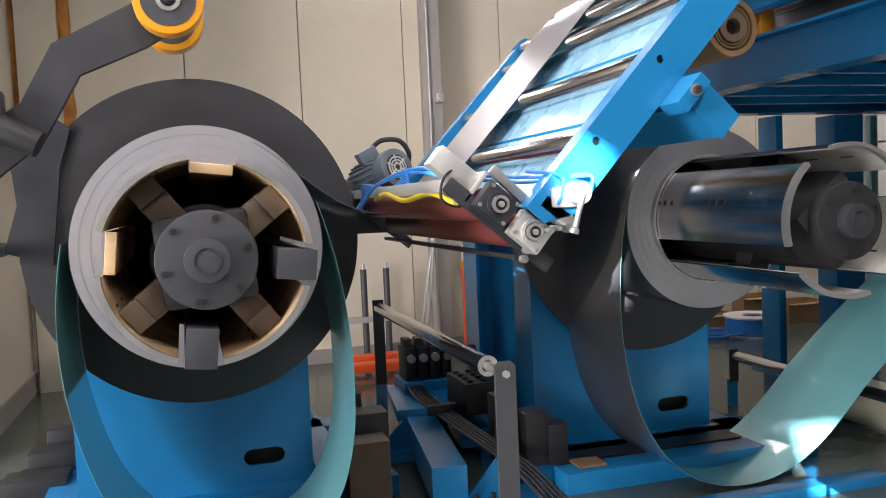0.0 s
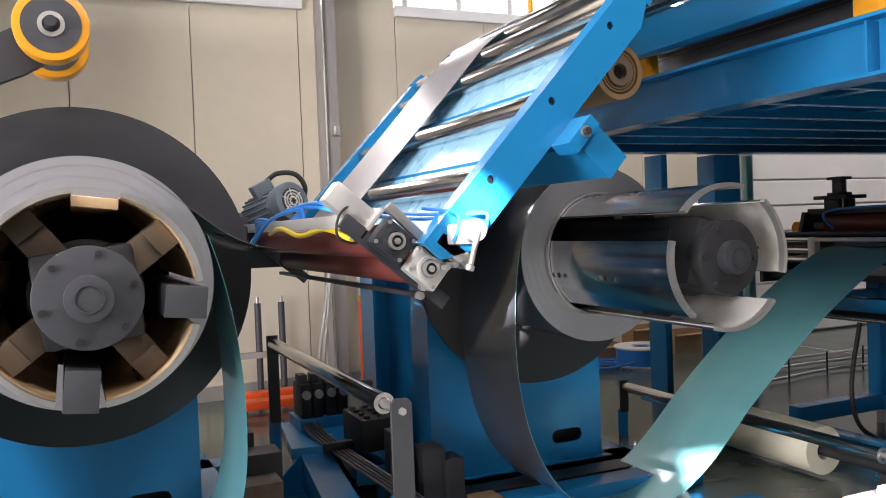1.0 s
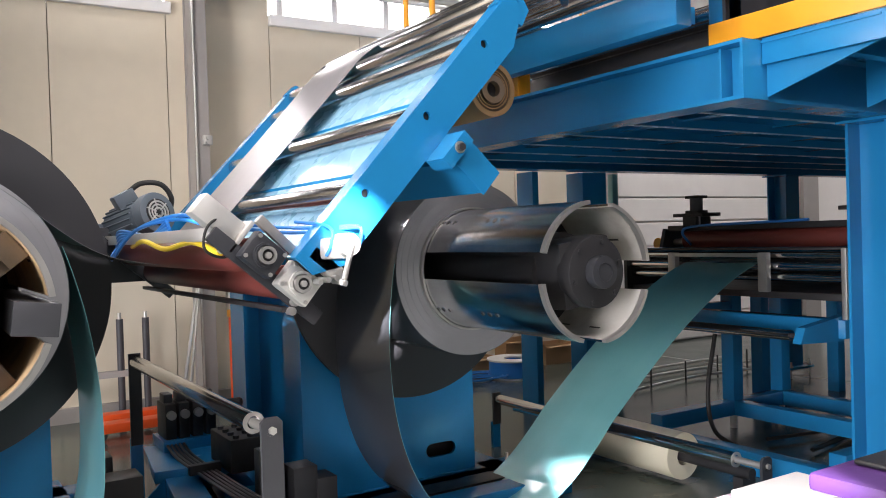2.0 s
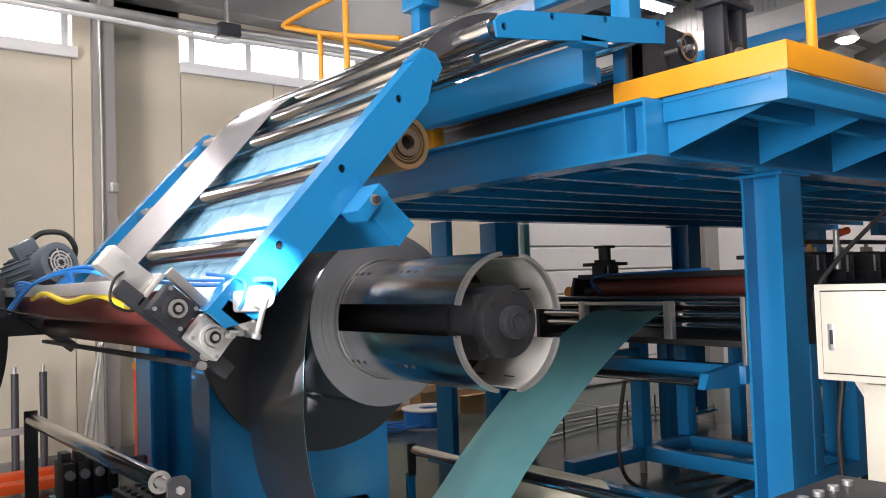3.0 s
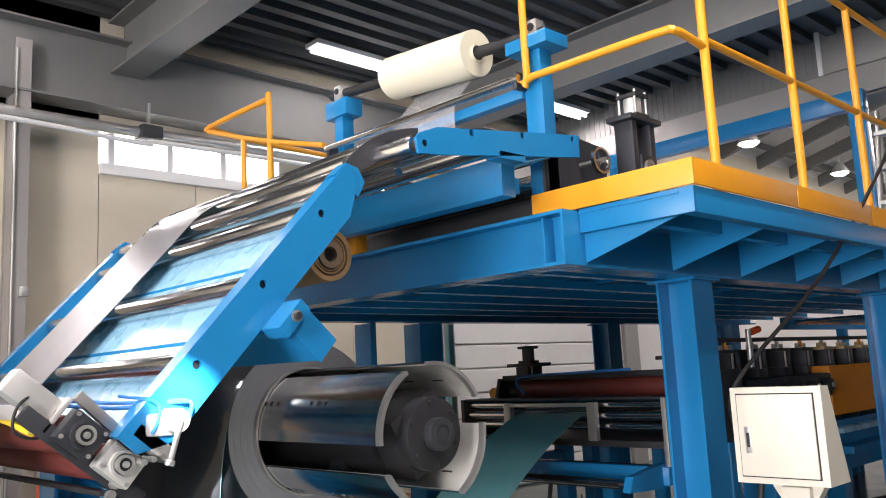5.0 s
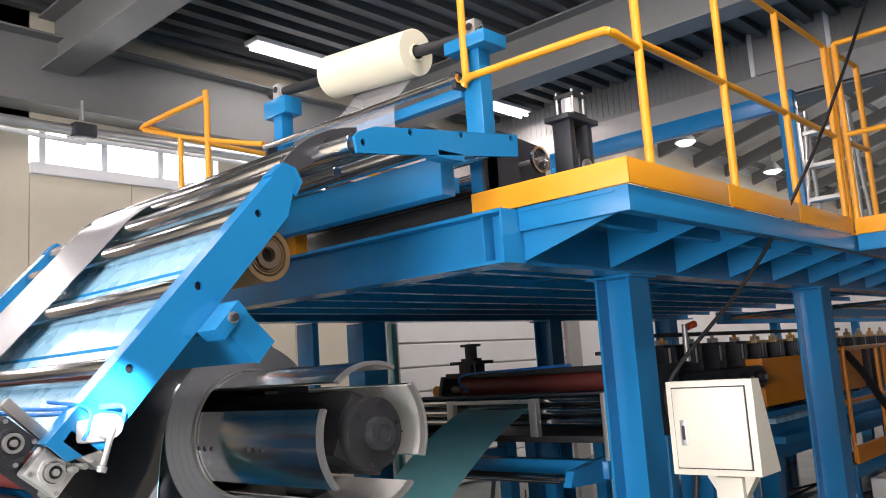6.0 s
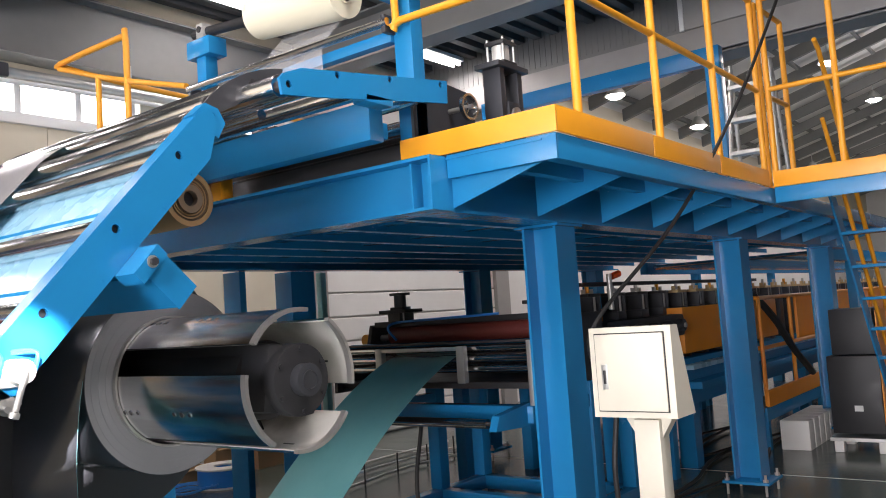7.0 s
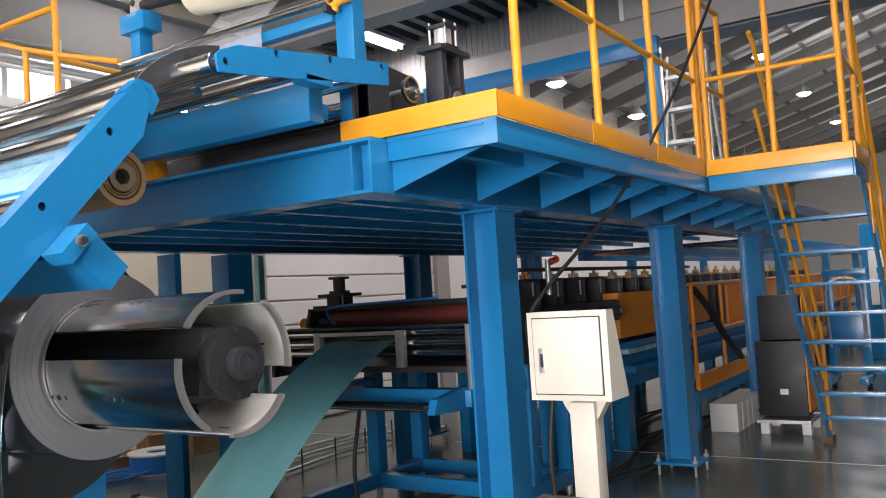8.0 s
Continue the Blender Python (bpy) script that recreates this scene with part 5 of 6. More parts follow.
def loop_roller(x, z, y0, y1, near_mat, label):
    root = thing("loop_roller", x, (y0 + y1) / 2, 0, label=label, category="roller", group="loop rollers")
    part("roller", cyl(B(), (x, y0 + 0.17, z), (x, y1 - 0.06, z), 0.032, 32, bev=0.004), polished, root, "ground steel roller tube")
    part("bush", ring(B(), (x, y0 + 0.166, z), (x, y0 + 0.172, z), 0.022, 0.036, 28), raw_steel, root)
    part("axle", cyl(B(), (x, y0, z), (x, y1, z), 0.016, 16), raw_steel, root)
    p = part("near_post", slab(B(), [(x - 0.035, 0.02), (x + 0.035, 0.02), (x + 0.035, z + 0.03), (x + 0.02, z + 0.045), (x - 0.02, z + 0.045), (x - 0.035, z + 0.03)], 0.014, m=pose(0, y0, 0)),
             near_mat, root, "flat bar post", smooth=False)
    part("bolt", cyl(B(), (x, y0 - 0.012, z + 0.005), (x, y0, z + 0.005), 0.013, 6), galv, p)
    part("foot", box(B(), x - 0.06, x + 0.06, y0 - 0.05, y0 + 0.07, 0.0, 0.02, 0.003), near_mat, root)
    part("far_post", box(B(), x - 0.03, x + 0.03, y1 - 0.012, y1 + 0.012, 0.0, z * 0.52), blue, root, "blue lower bar")
    part("far_post_top", box(B(), x - 0.03, x + 0.03, y1 - 0.026, y1 - 0.013, z * 0.48, z + 0.04), black, root, "black upper bar")


loop_roller(0.9, 0.825, 2.47, 4.45, hub_grey, "steel loop roller between two posts beside the resting coil")
loop_roller(3.2, 0.325, 2.4, 4.5, dark_steel, "low steel loop roller beside the hanging strip")
sr = thing("spare_film_roll", 3.55, 3.7, 0.18, label="cream spare film roll lying on the floor frame", category="film roll")
part("wound_film", ring(B(), (3.55, 3.2, 0.15), (3.55, 4.2, 0.15), 0.05, 0.13, 48), film, sr)
part("core", cyl(B(), (3.55, 2.75, 0.15), (3.55, 4.4, 0.15), 0.03, 20), black, sr)
for y in (2.8, 4.35):
    part("cradle", box(B(), 3.5, 3.6, y - 0.03, y + 0.03, 0, 0.13), black, sr)

# ---- hydraulic skid between the decoilers ----


def hydraulic_skid():
    root = thing("hydraulic_skid", 1.2, 4.0, 0, label="blue traverse frame with valve blocks and steel pipes", category="hydraulic unit")
    m = pose(1.05, 4.9, 0, 0, 0, -7)
    part("frame_beam", box(B(), 0.03, 0.19, -1.45, 0.05, 0.05, 0.22, 0.004, m=m), blue, root, "blue frame beam")
    part("frame_beam", box(B(), 0.3, 0.46, -0.7, 0.05, 0.06, 0.16, 0.004, m=m), blue, root, "blue frame beam")
    part("gusset", slab(B(), [(1.06, 0.03), (1.245, 0.03), (1.245, 0.23)], 0.014, m=pose(0, 3.5, 0)), blue, root, smooth=False)
    part("foot", box(B(), 1.02, 1.4, 3.4, 3.62, 0.0, 0.03, 0.004), blue, root)
    for q in ((1.1, 3.44), (1.18, 3.44), (1.08, 3.58)):
        part("jack_bolt", cyl(B(), (*q, 0.03), (*q, 0.075), 0.012, 10), black, root)
    part("foot", box(B(), 0.82, 1.02, 2.4, 2.62, 0.0, 0.028, 0.004), blue, root)
    for q in ((0.97, 2.45), (0.99, 2.58), (0.84, 2.58)):
        part("foot_bolt", cyl(B(), (*q, 0.028), (*q, 0.08), 0.012, 10), galv, root)
    part("table", box(B(), -0.02, 0.46, -0.55, 0.1, 0.2, 0.26, 0.004, m=m), blue, root)
    part("gusset", slab(B(), [(0.83, 0.04), (1.04, 0.04), (1.04, 0.25)], 0.014, m=pose(0, 4.35, 0)), blue, root, smooth=False)
    part("foot", box(B(), 0.78, 1.06, 4.25, 4.45, 0.0, 0.04, 0.004), blue, root)
    part("jack_bolt", cyl(B(), (0.86, 4.35, 0.04), (0.86, 4.35, 0.12), 0.012, 10), black, root)
    for k in range(5):
        pts = [(1.12 + k * 0.022, 4.75, 0.3), (1.12 + k * 0.022, 4.5, 0.27), (1.16 + k * 0.022, 4.0, 0.25), (1.25 + k * 0.022, 3.4, 0.2), (1.3 + k * 0.022, 3.1, 0.12)]
        part("pipe", tube(B(), pts, 0.008, 8), dark_steel, root, "steel hydraulic pipe")
    part("pipe_clamp", box(B(), 1.1, 1.26, 4.2, 4.24, 0.25, 0.3, 0.003), black, root)
    part("manifold", box(B(), 1.28, 1.52, 4.1, 4.45, 0.25, 0.42, 0.006), black, root, "black valve manifold")
    for i in range(3):
        for j in range(4):
            a = (1.32 + i * 0.075, 4.14 + j * 0.085, 0.42)
            part("plug", cyl(B(), a, (a[0], a[1], 0.436), 0.017, 12), hub_grey if (i + j) % 2 else black, root)
    for k in range(4):
        v = part("solenoid_valve", box(B(), 1.12 + k * 0.075, 1.18 + k * 0.075, 4.75, 4.95, 0.32, 0.52, 0.008), black, root, "solenoid valve")
        part("coil_cap", cyl(B(), (1.15 + k * 0.075, 4.72, 0.46), (1.15 + k * 0.075, 4.76, 0.46), 0.025, 14), galv, v)
        part("connector", box(B(), 1.125 + k * 0.075, 1.175 + k * 0.075, 4.8, 4.9, 0.52, 0.57, 0.006), hub_grey, v)
    part("valve_base", box(B(), 1.1, 1.44, 4.72, 5.0, 0.2, 0.32, 0.004), blue, root)
    for k in range(4):
        pts = [(1.3 + 0.04 * k, 4.8, 0.45), (1.42 + 0.03 * k, 4.65, 0.52), (1.5, 4.5 + 0.04 * k, 0.46), (1.42, 4.3 + 0.05 * k, 0.44)]
        part("hose", tube(B(), pts, 0.01, 8), rubber, root, "black hydraulic hose")
    for x, y, w, h in ((1.3, 3.68, 0.1, 0.44), (1.42, 3.62, 0.12, 0.36), (1.53, 3.6, 0.1, 0.3)):
        part("stop_block", box(B(), x, x + w, y, y + 0.14, 0.1, h, 0.008), black, root, "black stop block")
    # underframe toward the turning decoiler
    part("slide_rail", box(B(), 1.55, 2.95, 3.45, 3.6, 0.0, 0.1, 0.004), blue, root, "blue slide rail")
    part("slide_rail", box(B(), 1.4, 2.95, 3.0, 3.1, 0.0, 0.05, 0.004), blue, root, "blue slide rail")
    part("wear_strip", box(B(), 1.6, 2.9, 3.63, 3.86, 0.08, 0.1), black, root)
    part("shim", box(B(), 1.64, 1.78, 3.5, 3.62, 0.102, 0.112), kraft, root)


hydraulic_skid()
lf = thing("stop_stack", 0.6, 3.5, 0, label="black iron stop blocks stacked beside the decoiler frame", category="machine part")
for x0, x1, y0, y1, z0, z1 in ((0.52, 0.7, 3.35, 3.5, 0.0, 0.4), (0.56, 0.74, 3.55, 3.7, 0.0, 0.47), (0.55, 0.66, 3.75, 3.88, 0.0, 0.52)):
    part("block", box(B(), x0, x1, y0, y1, z0, z1, 0.006), rust_block if z1 < 0.45 else black, lf)
lf = thing("iron_blocks", -0.85, 4.6, 0, label="black iron blocks and a bar lying by the decoiler foot", category="machine part")
for x0, x1, y0, y1, z1 in ((-1.0, -0.7, 4.3, 4.5, 0.14), (-0.92, -0.66, 4.55, 4.75, 0.2), (-0.86, -0.7, 4.78, 4.9, 0.26)):
    part("block", box(B(), x0, x1, y0, y1, 0, z1, 0.006), black, lf)
part("bar", tube(B(), [(-1.3, 4.6, 0.03), (-1.0, 4.75, 0.05), (-0.7, 4.9, 0.22)], 0.014, 8), rubber, lf)


# ---- hold-down arm over the resting coil ----
def hold_down_arm():
    root = thing("hold_down_arm", -0.7, 3.5, 1.7, label="dark hold-down arm with two yellow rubber wheels above the coil", category="arm")
    out = [(-1.1, 1.52), (-0.62, 1.82), (-0.5, 2.04), (-0.2, 2.2), (-0.02, 2.25), (-0.02, 2.12), (-0.17, 2.03), (-0.41, 1.925), (-0.55, 1.68), (-0.95, 1.36)]
    part("arm_plate", slab(B(), out, 0.04, m=pose(0, 3.38, 0)), dark_steel, root, "bent dark steel arm plate", smooth=False)
    for y in (3.26, 3.6):
        w = part("wheel", cyl(B(), (-0.075, y, 2.185), (-0.075, y + 0.1, 2.185), 0.128, 48, bev=0.008), yellow, root, "yellow polyurethane wheel")
        part("wheel_face", cyl(B(), (-0.075, y - 0.004, 2.185), (-0.075, y, 2.185), 0.1, 40), hub_grey, w)
        part("wheel_ring", ring(B(), (-0.075, y - 0.014, 2.185), (-0.075, y - 0.004, 2.185), 0.03, 0.045, 28), raw_steel, w)
        part("wheel_pin", cyl(B(), (-0.075, y - 0.02, 2.185), (-0.075, y, 2.185), 0.022, 20), dark_steel, w)
    part("axle", cyl(B(), (-0.075, 3.2, 2.185), (-0.075, 3.72, 2.185), 0.02, 20), dark_steel, root)
    c = part("lift_cylinder", cyl(B(), (-0.82, 3.32, 1.8), (-0.55, 3.3, 1.66), 0.05, 28, bev=0.006), black, root, "black lift cylinder")
    part("clevis", box(B(), -0.84, -0.66, 3.28, 3.36, 1.68, 1.86, 0.02), black, c)
    for x, z in ((-0.72, 1.82), (-0.7, 1.76), (-0.73, 1.7)):
        part("screw", cyl(B(), (x, 3.27, z), (x, 3.285, z), 0.013, 10), galv, c)
    part("bracket", slab(B(), [(-0.74, 1.7), (-0.6, 1.84), (-0.5, 1.76), (-0.55, 1.6), (-0.6, 1.2), (-0.78, 1.26), (-0.72, 1.45)], 0.03, m=pose(0, 3.72, 0)), dark_steel, root, smooth=False)
    part("pivot_stub", cyl(B(), (-0.82, 3.3, 1.27), (-0.82, 3.9, 1.27), 0.03, 20), dark_steel, root)
    part("rear_strut", box(B(), -0.75, -0.4, 3.85, 3.95, 1.2, 1.32, 0.006), dark_steel, root, "dark strut to the pedestal")


hold_down_arm()

# ---- along the north wall ----
pl = thing("wall_pillar", 2.02, 7.15, 0, label="grey painted steel pillar at the wall", category="pillar", kind="structure")
part("flange", box(B(), 1.975, 2.105, 7.02, 7.035, 0, 4.4), pillar_grey, pl, smooth=False)
part("web", box(B(), 2.0, 2.012, 7.036, 7.3, 0, 4.4), pillar_grey, pl, smooth=False)
part("rear_flange", box(B(), 1.99, 2.12, 7.27, 7.299, 0, 4.4), pillar_grey, pl, smooth=False)
part("conduit", cyl(B(), (1.985, 7.0, 0.2), (1.985, 7.0, 4.3), 0.008, 8), galv, pl)
sk = thing("wall_socket", 2.05, 7.0, 2.3, label="small grey metal junction fitting on the pillar", category="fitting")
part("fitting", box(B(), 2.04, 2.12, 6.98, 7.02, 2.25, 2.33, 0.006), galv, sk)
part("nut", cyl(B(), (2.08, 6.96, 2.27), (2.08, 6.98, 2.27), 0.02, 8), galv, sk)
part("nut", cyl(B(), (2.08, 6.96, 2.31), (2.08, 6.98, 2.31), 0.02, 8), galv, sk)
for x0, x1 in ((-1.3, 1.9), (2.15, 6.5)):
    single("baseboard", box(B(), x0, x1, 7.24, 7.298, 0, 0.12), pillar_grey, "grey base channel along the wall", "base channel", "structure", smooth=False)


def foam_bead(name, p0, p1, w):
    bm = B()
    n = 40
    a, b = Vector(p0), Vector(p1)
    rows = []
    for i in range(n + 1):
        p = a.lerp(b, i / n)
        rows.append([bm.verts.new(p + Vector((math.cos(u) * (w + 0.5 * w * noise.noise((i * 0.4, u, p.x))), math.sin(u) * (w * 0.7 + 0.5 * w * noise.noise((i * 0.5, u, 3))), 0)))
                     for u in [2 * math.pi * k / 8 for k in range(8)]])
    for i in range(n):
        for k in range(8):
            bm.faces.new((rows[i][k], rows[i][(k + 1) % 8], rows[i + 1][(k + 1) % 8], rows[i + 1][k]))
    single(name, bm, foam, "rough orange-brown expanding foam squeezed from a wall joint", "foam seam", group="foam seams")


foam_bead("foam_seam", (-1.28, 7.28, 0.02), (-1.36, 7.25, 4.2), 0.035)
foam_bead("foam_seam", (-0.97, 7.29, 1.5), (-0.95, 7.29, 4.2), 0.05)
single("wall_return", box(B(), -1.3, -1.0, 7.18, 7.29, 0.0, 4.9), wall_cream, "cream end panel in the wall corner", "wall panel", "structure", smooth=False)

du = thing("air_duct", 3.0, 6.85, 3.7, label="silver foil-wrapped pipes slung below the eaves", category="duct")
part("main_pipe", tube(B(), [(-1.3, 6.9, 3.75), (1.4, 6.9, 3.72), (2.9, 6.9, 3.72), (4.5, 6.9, 3.74), (8.8, 6.9, 3.75)], 0.05, 14, 8), galv, du, "foil-wrapped pipe")
part("thin_pipe", tube(B(), [(-1.3, 6.82, 3.66), (1.4, 6.82, 3.64), (2.2, 6.82, 3.63), (3.0, 6.82, 3.6), (3.6, 6.82, 3.64), (8.8, 6.82, 3.66)], 0.022, 10, 8), frame_white, du)
part("joint_box", box(B(), 2.95, 3.15, 6.8, 6.98, 3.66, 3.78, 0.02), dark_steel, du)
for x in (0.0, 1.8, 3.05, 4.3, 6.0):
    part("hanger", box(B(), x - 0.01, x + 0.01, 6.88, 6.92, 3.72, 4.0), galv, du)

rk = thing("steel_rack", 1.4, 7.0, 0, label="grey steel tube rack leaning at the wall", category="rack")
for x in (1.32, 1.52):
    part("upright", cyl(B(), (x, 7.0, 0.0), (x, 7.0, 0.83), 0.028, 16), hub_grey, rk)
    part("tip", cyl(B(), (x, 7.0, 0.83), (x, 7.0, 0.88), 0.014, 12), galv, rk)
part("cross_bar", box(B(), 1.05, 1.55, 6.97, 7.03, 0.37, 0.42), pillar_grey, rk)
ld = thing("leaning_poles", 1.9, 7.0, 0, label="two thin grey poles leaning on the pillar", category="pole")
part("pole", cyl(B(), (1.72, 6.8, 0), (1.96, 7.0, 1.1), 0.015, 10), galv, ld)
part("pole", cyl(B(), (1.78, 6.78, 0), (1.99, 7.0, 1.25), 0.012, 10), galv, ld)
ss = thing("wall_switch_box", 2.35, 7.25, 0.8, label="small white switch box on the wall", category="switch box")
part("case", box(B(), 2.28, 2.42, 7.22, 7.298, 0.75, 0.98, 0.006), frame_white, ss)
part("conduit", cyl(B(), (2.35, 7.27, 0.1), (2.35, 7.27, 0.75), 0.01, 8), galv, ss)

oj = thing("pallet_jack", 1.35, 6.6, 0, label="orange pallet jack parked by the wall", category="pallet jack")
part("fork", box(B(), 1.0, 1.6, 6.35, 6.5, 0.06, 0.13, 0.012), red_orange, oj)
part("fork", box(B(), 1.0, 1.6, 6.7, 6.85, 0.07, 0.13, 0.012), red_orange, oj)
part("head", box(B(), 1.6, 1.75, 6.35, 6.85, 0.05, 0.2, 0.02), red_orange, oj)
for x in (1.05, 1.7):
    part("wheel", cyl(B(), (x, 6.38, 0.045), (x, 6.48, 0.045), 0.045, 16), black, oj)
hc = thing("gas_bottle", 2.18, 6.7, 0, label="tall red-orange jack cylinder standing at the wall", category="cylinder")
part("body", cyl(B(), (2.18, 6.75, 0.08), (2.18, 6.75, 0.8), 0.05, 24, bev=0.01), red_orange, hc)
part("collar", box(B(), 2.13, 2.23, 6.7, 6.8, 0.8, 0.86, 0.01), yellow, hc)
part("castor", cyl(B(), (2.2, 6.72, 0.04), (2.2, 6.78, 0.04), 0.04, 16), black, hc)

sp = thing("cable_spool", 4.95, 6.6, 0, label="flat spool of blue hose on the floor", category="spool")
part("rim", ring(B(), (4.95, 6.6, 0.17), (4.95, 6.6, 0.185), 0.1, 0.27, 40), white_panel, sp, "white spool flange")
part("rim", ring(B(), (4.95, 6.6, 0.0), (4.95, 6.6, 0.015), 0.1, 0.27, 40), white_panel, sp, "white spool flange")
part("wound_hose", ring(B(), (4.95, 6.6, 0.015), (4.95, 6.6, 0.17), 0.1, 0.25, 40), hose_blue, sp, "wound blue hose")
lo = thing("loose_hose", 4.6, 6.6, 0, label="loose tangle of blue air hose on the floor", category="hose")
for k in range(7):
    u0 = random.random() * 6
    pts = [(4.55 + (0.12 + 0.03 * k) * math.cos(u0 + j * 0.9), 6.62 + (0.1 + 0.025 * k) * math.sin(u0 + j * 0.9), 0.012 + 0.012 * k * (0.4 + 0.6 * random.random())) for j in range(8)]
    part("loop", tube(B(), pts, 0.007, 8), hose_blue, lo)
for x, y, w, d, h, lab in ((5.15, 7.0, 0.35, 0.2, 0.3, "open cardboard box by the wall"), (5.6, 6.9, 0.4, 0.25, 0.22, "torn cardboard box by the wall"), (4.7, 7.0, 0.3, 0.2, 0.16, "low cardboard box by the wall")):
    cb = thing("cardboard_box", x, y, 0, label=lab, category="box", group="cardboard boxes")
    for a in ((x, x + w, y, y + 0.008), (x, x + w, y + d - 0.008, y + d), (x, x + 0.008, y + 0.009, y + d - 0.009), (x + w - 0.008, x + w, y + 0.009, y + d - 0.009)):
        part("side", box(B(), *a, 0.007, h), cardboard, cb, smooth=False)
    part("bottom", box(B(), x, x + w, y, y + d, 0, 0.006), cardboard, cb, smooth=False)
    part("flap", box(B(), x, x + w, y - 0.09, y, h - 0.03, h - 0.022), cardboard, cb)
fl = thing("floor_pipes", 6.2, 5.5, 0, label="thin conduits and clips lying on the floor", category="conduit")
for k in range(3):
    part("conduit", tube(B(), [(5.2, 5.2 + k * 0.35, 0.03), (6.2, 5.3 + k * 0.3, 0.03), (7.5, 5.1 + k * 0.4, 0.03)], 0.014, 8), galv, fl)
for k in range(4):
    part("stand", cyl(B(), (5.4 + k * 0.5, 5.2 + k * 0.05, 0), (5.4 + k * 0.5, 5.2 + k * 0.05, 0.2), 0.008, 8), black, fl)
# dark blue posts behind the line and pale wall stiles
for x, w in ((4.08, 0.06), (4.7, 0.26)):
    bp = thing("rear_post", x, 5.2, 0, label="dark blue steel post behind the line", category="post", group="rear posts")
    part("shaft", box(B(), x - w / 2, x + w / 2, 5.1, 5.3, 0.012, 1.9, 0.004), blue, bp)
    part("base_plate", box(B(), x - w / 2 - 0.06, x + w / 2 + 0.06, 5.04, 5.36, 0, 0.012), blue, bp)
gs = thing("green_post", 5.2, 5.2, 0, label="dark green steel post behind the line", category="post", group="rear posts")
part("shaft", box(B(), 5.0, 5.06, 5.2, 5.26, 0, 1.9, 0.004), teal, gs)

# ---- desk in front of the line ----
cs = thing("operator_desk", 1.92, 0.88, 0, label="purple-edged operator desk with a black button panel", category="operator desk")
part("top", box(B(), 1.58, 2.12, 0.68, 1.1, 0.85, 0.89, 0.012), purple, cs, "purple desk top")
pn = part("button_panel", box(B(), 1.7, 2.08, 0.72, 1.07, 0.892, 0.904, 0.006), black, cs, "black button panel")
for k in range(4):
    part("button", cyl(B(), (1.78 + k * 0.07, 1.0, 0.904), (1.78 + k * 0.07, 1.0, 0.916), 0.013, 14), galv, pn)
part("leg", box(B(), 1.83, 2.01, 0.8, 0.96, 0.012, 0.85, 0.006), cream_paint, cs)
part("foot", box(B(), 1.71, 2.13, 0.7, 1.06, 0.0, 0.012), cream_paint, cs)
pb = thing("plastic_crate", 1.8, 1.45, 0, label="pale pink plastic crate on a stool", category="crate")
part("crate", box(B(), 1.7, 2.1, 1.22, 1.5, 0.56, 0.7, 0.012), pale_pink, pb)
part("tray", box(B(), 1.78, 2.06, 1.26, 1.46, 0.702, 0.725, 0.006), frame_white, pb)
for x in (1.73, 2.07):
    for y in (1.25, 1.47):
        part("leg", cyl(B(), (x, y, 0), (x, y, 0.56), 0.012, 10), galv, pb)

# ---- beyond the platform ----
bc = thing("welder_cabinet", 8.4, 1.7, 0, label="dark wheeled machine cabinet with an orange side", category="cabinet")
part("lower_case", box(B(), 8.1, 8.55, 1.5, 1.93, 0.16, 0.85, 0.01), black, bc)
part("upper_case", box(B(), 8.12, 8.5, 1.52, 1.88, 0.86, 1.27, 0.01), black, bc)
part("side_panel", box(B(), 8.12, 8.54, 1.485, 1.499, 0.2, 1.25), orange, bc, "orange side panel")
part("badge", box(B(), 8.092, 8.099, 1.66, 1.73, 0.36, 0.41), galv, bc)
part("frame", box(B(), 8.05, 8.58, 1.48, 1.95, 0.1, 0.13), galv, bc)
for y in (1.52, 1.88):
    part("foot_pad", box(B(), 8.05, 8.15, y - 0.04, y + 0.04, 0.0, 0.1, 0.01), white_panel, bc)
    part("foot_pad", box(B(), 8.48, 8.58, y - 0.04, y + 0.04, 0.0, 0.1, 0.01), white_panel, bc)


def lift_truck(x, y):
    root = thing("lift_truck", x, y, 0, label="blue hand lift truck with a bent steel handle", category="lift truck", group="hand lift trucks")
    for s in (-0.2, 0.2):
        part("mast", box(B(), x - 0.05, x + 0.05, y + s - 0.05, y + s + 0.05, 0.1, 1.45, 0.006), blue, root)
        part("leg", box(B(), x - 0.6, x + 0.1, y + s - 0.05, y + s + 0.05, 0.08, 0.16, 0.006), blue, root)
        part("castor", cyl(B(), (x - 0.1, y + s - 0.03, 0.09), (x - 0.1, y + s + 0.03, 0.09), 0.09, 18), black, root)
    part("cross_plate", box(B(), x - 0.06, x + 0.06, y - 0.2, y + 0.2, 0.5, 0.9, 0.01), blue, root)
    part("head", box(B(), x - 0.06, x + 0.06, y - 0.26, y + 0.26, 1.4, 1.48, 0.01), blue, root)
    part("handle", tube(B(), [(x - 0.12, y - 0.2, 0.5), (x - 0.2, y - 0.2, 1.2), (x - 0.18, y - 0.1, 1.35), (x - 0.18, y + 0.1, 1.35), (x - 0.2, y + 0.2, 1.2), (x - 0.12, y + 0.2, 0.5)], 0.018, 10, 3), galv, root)


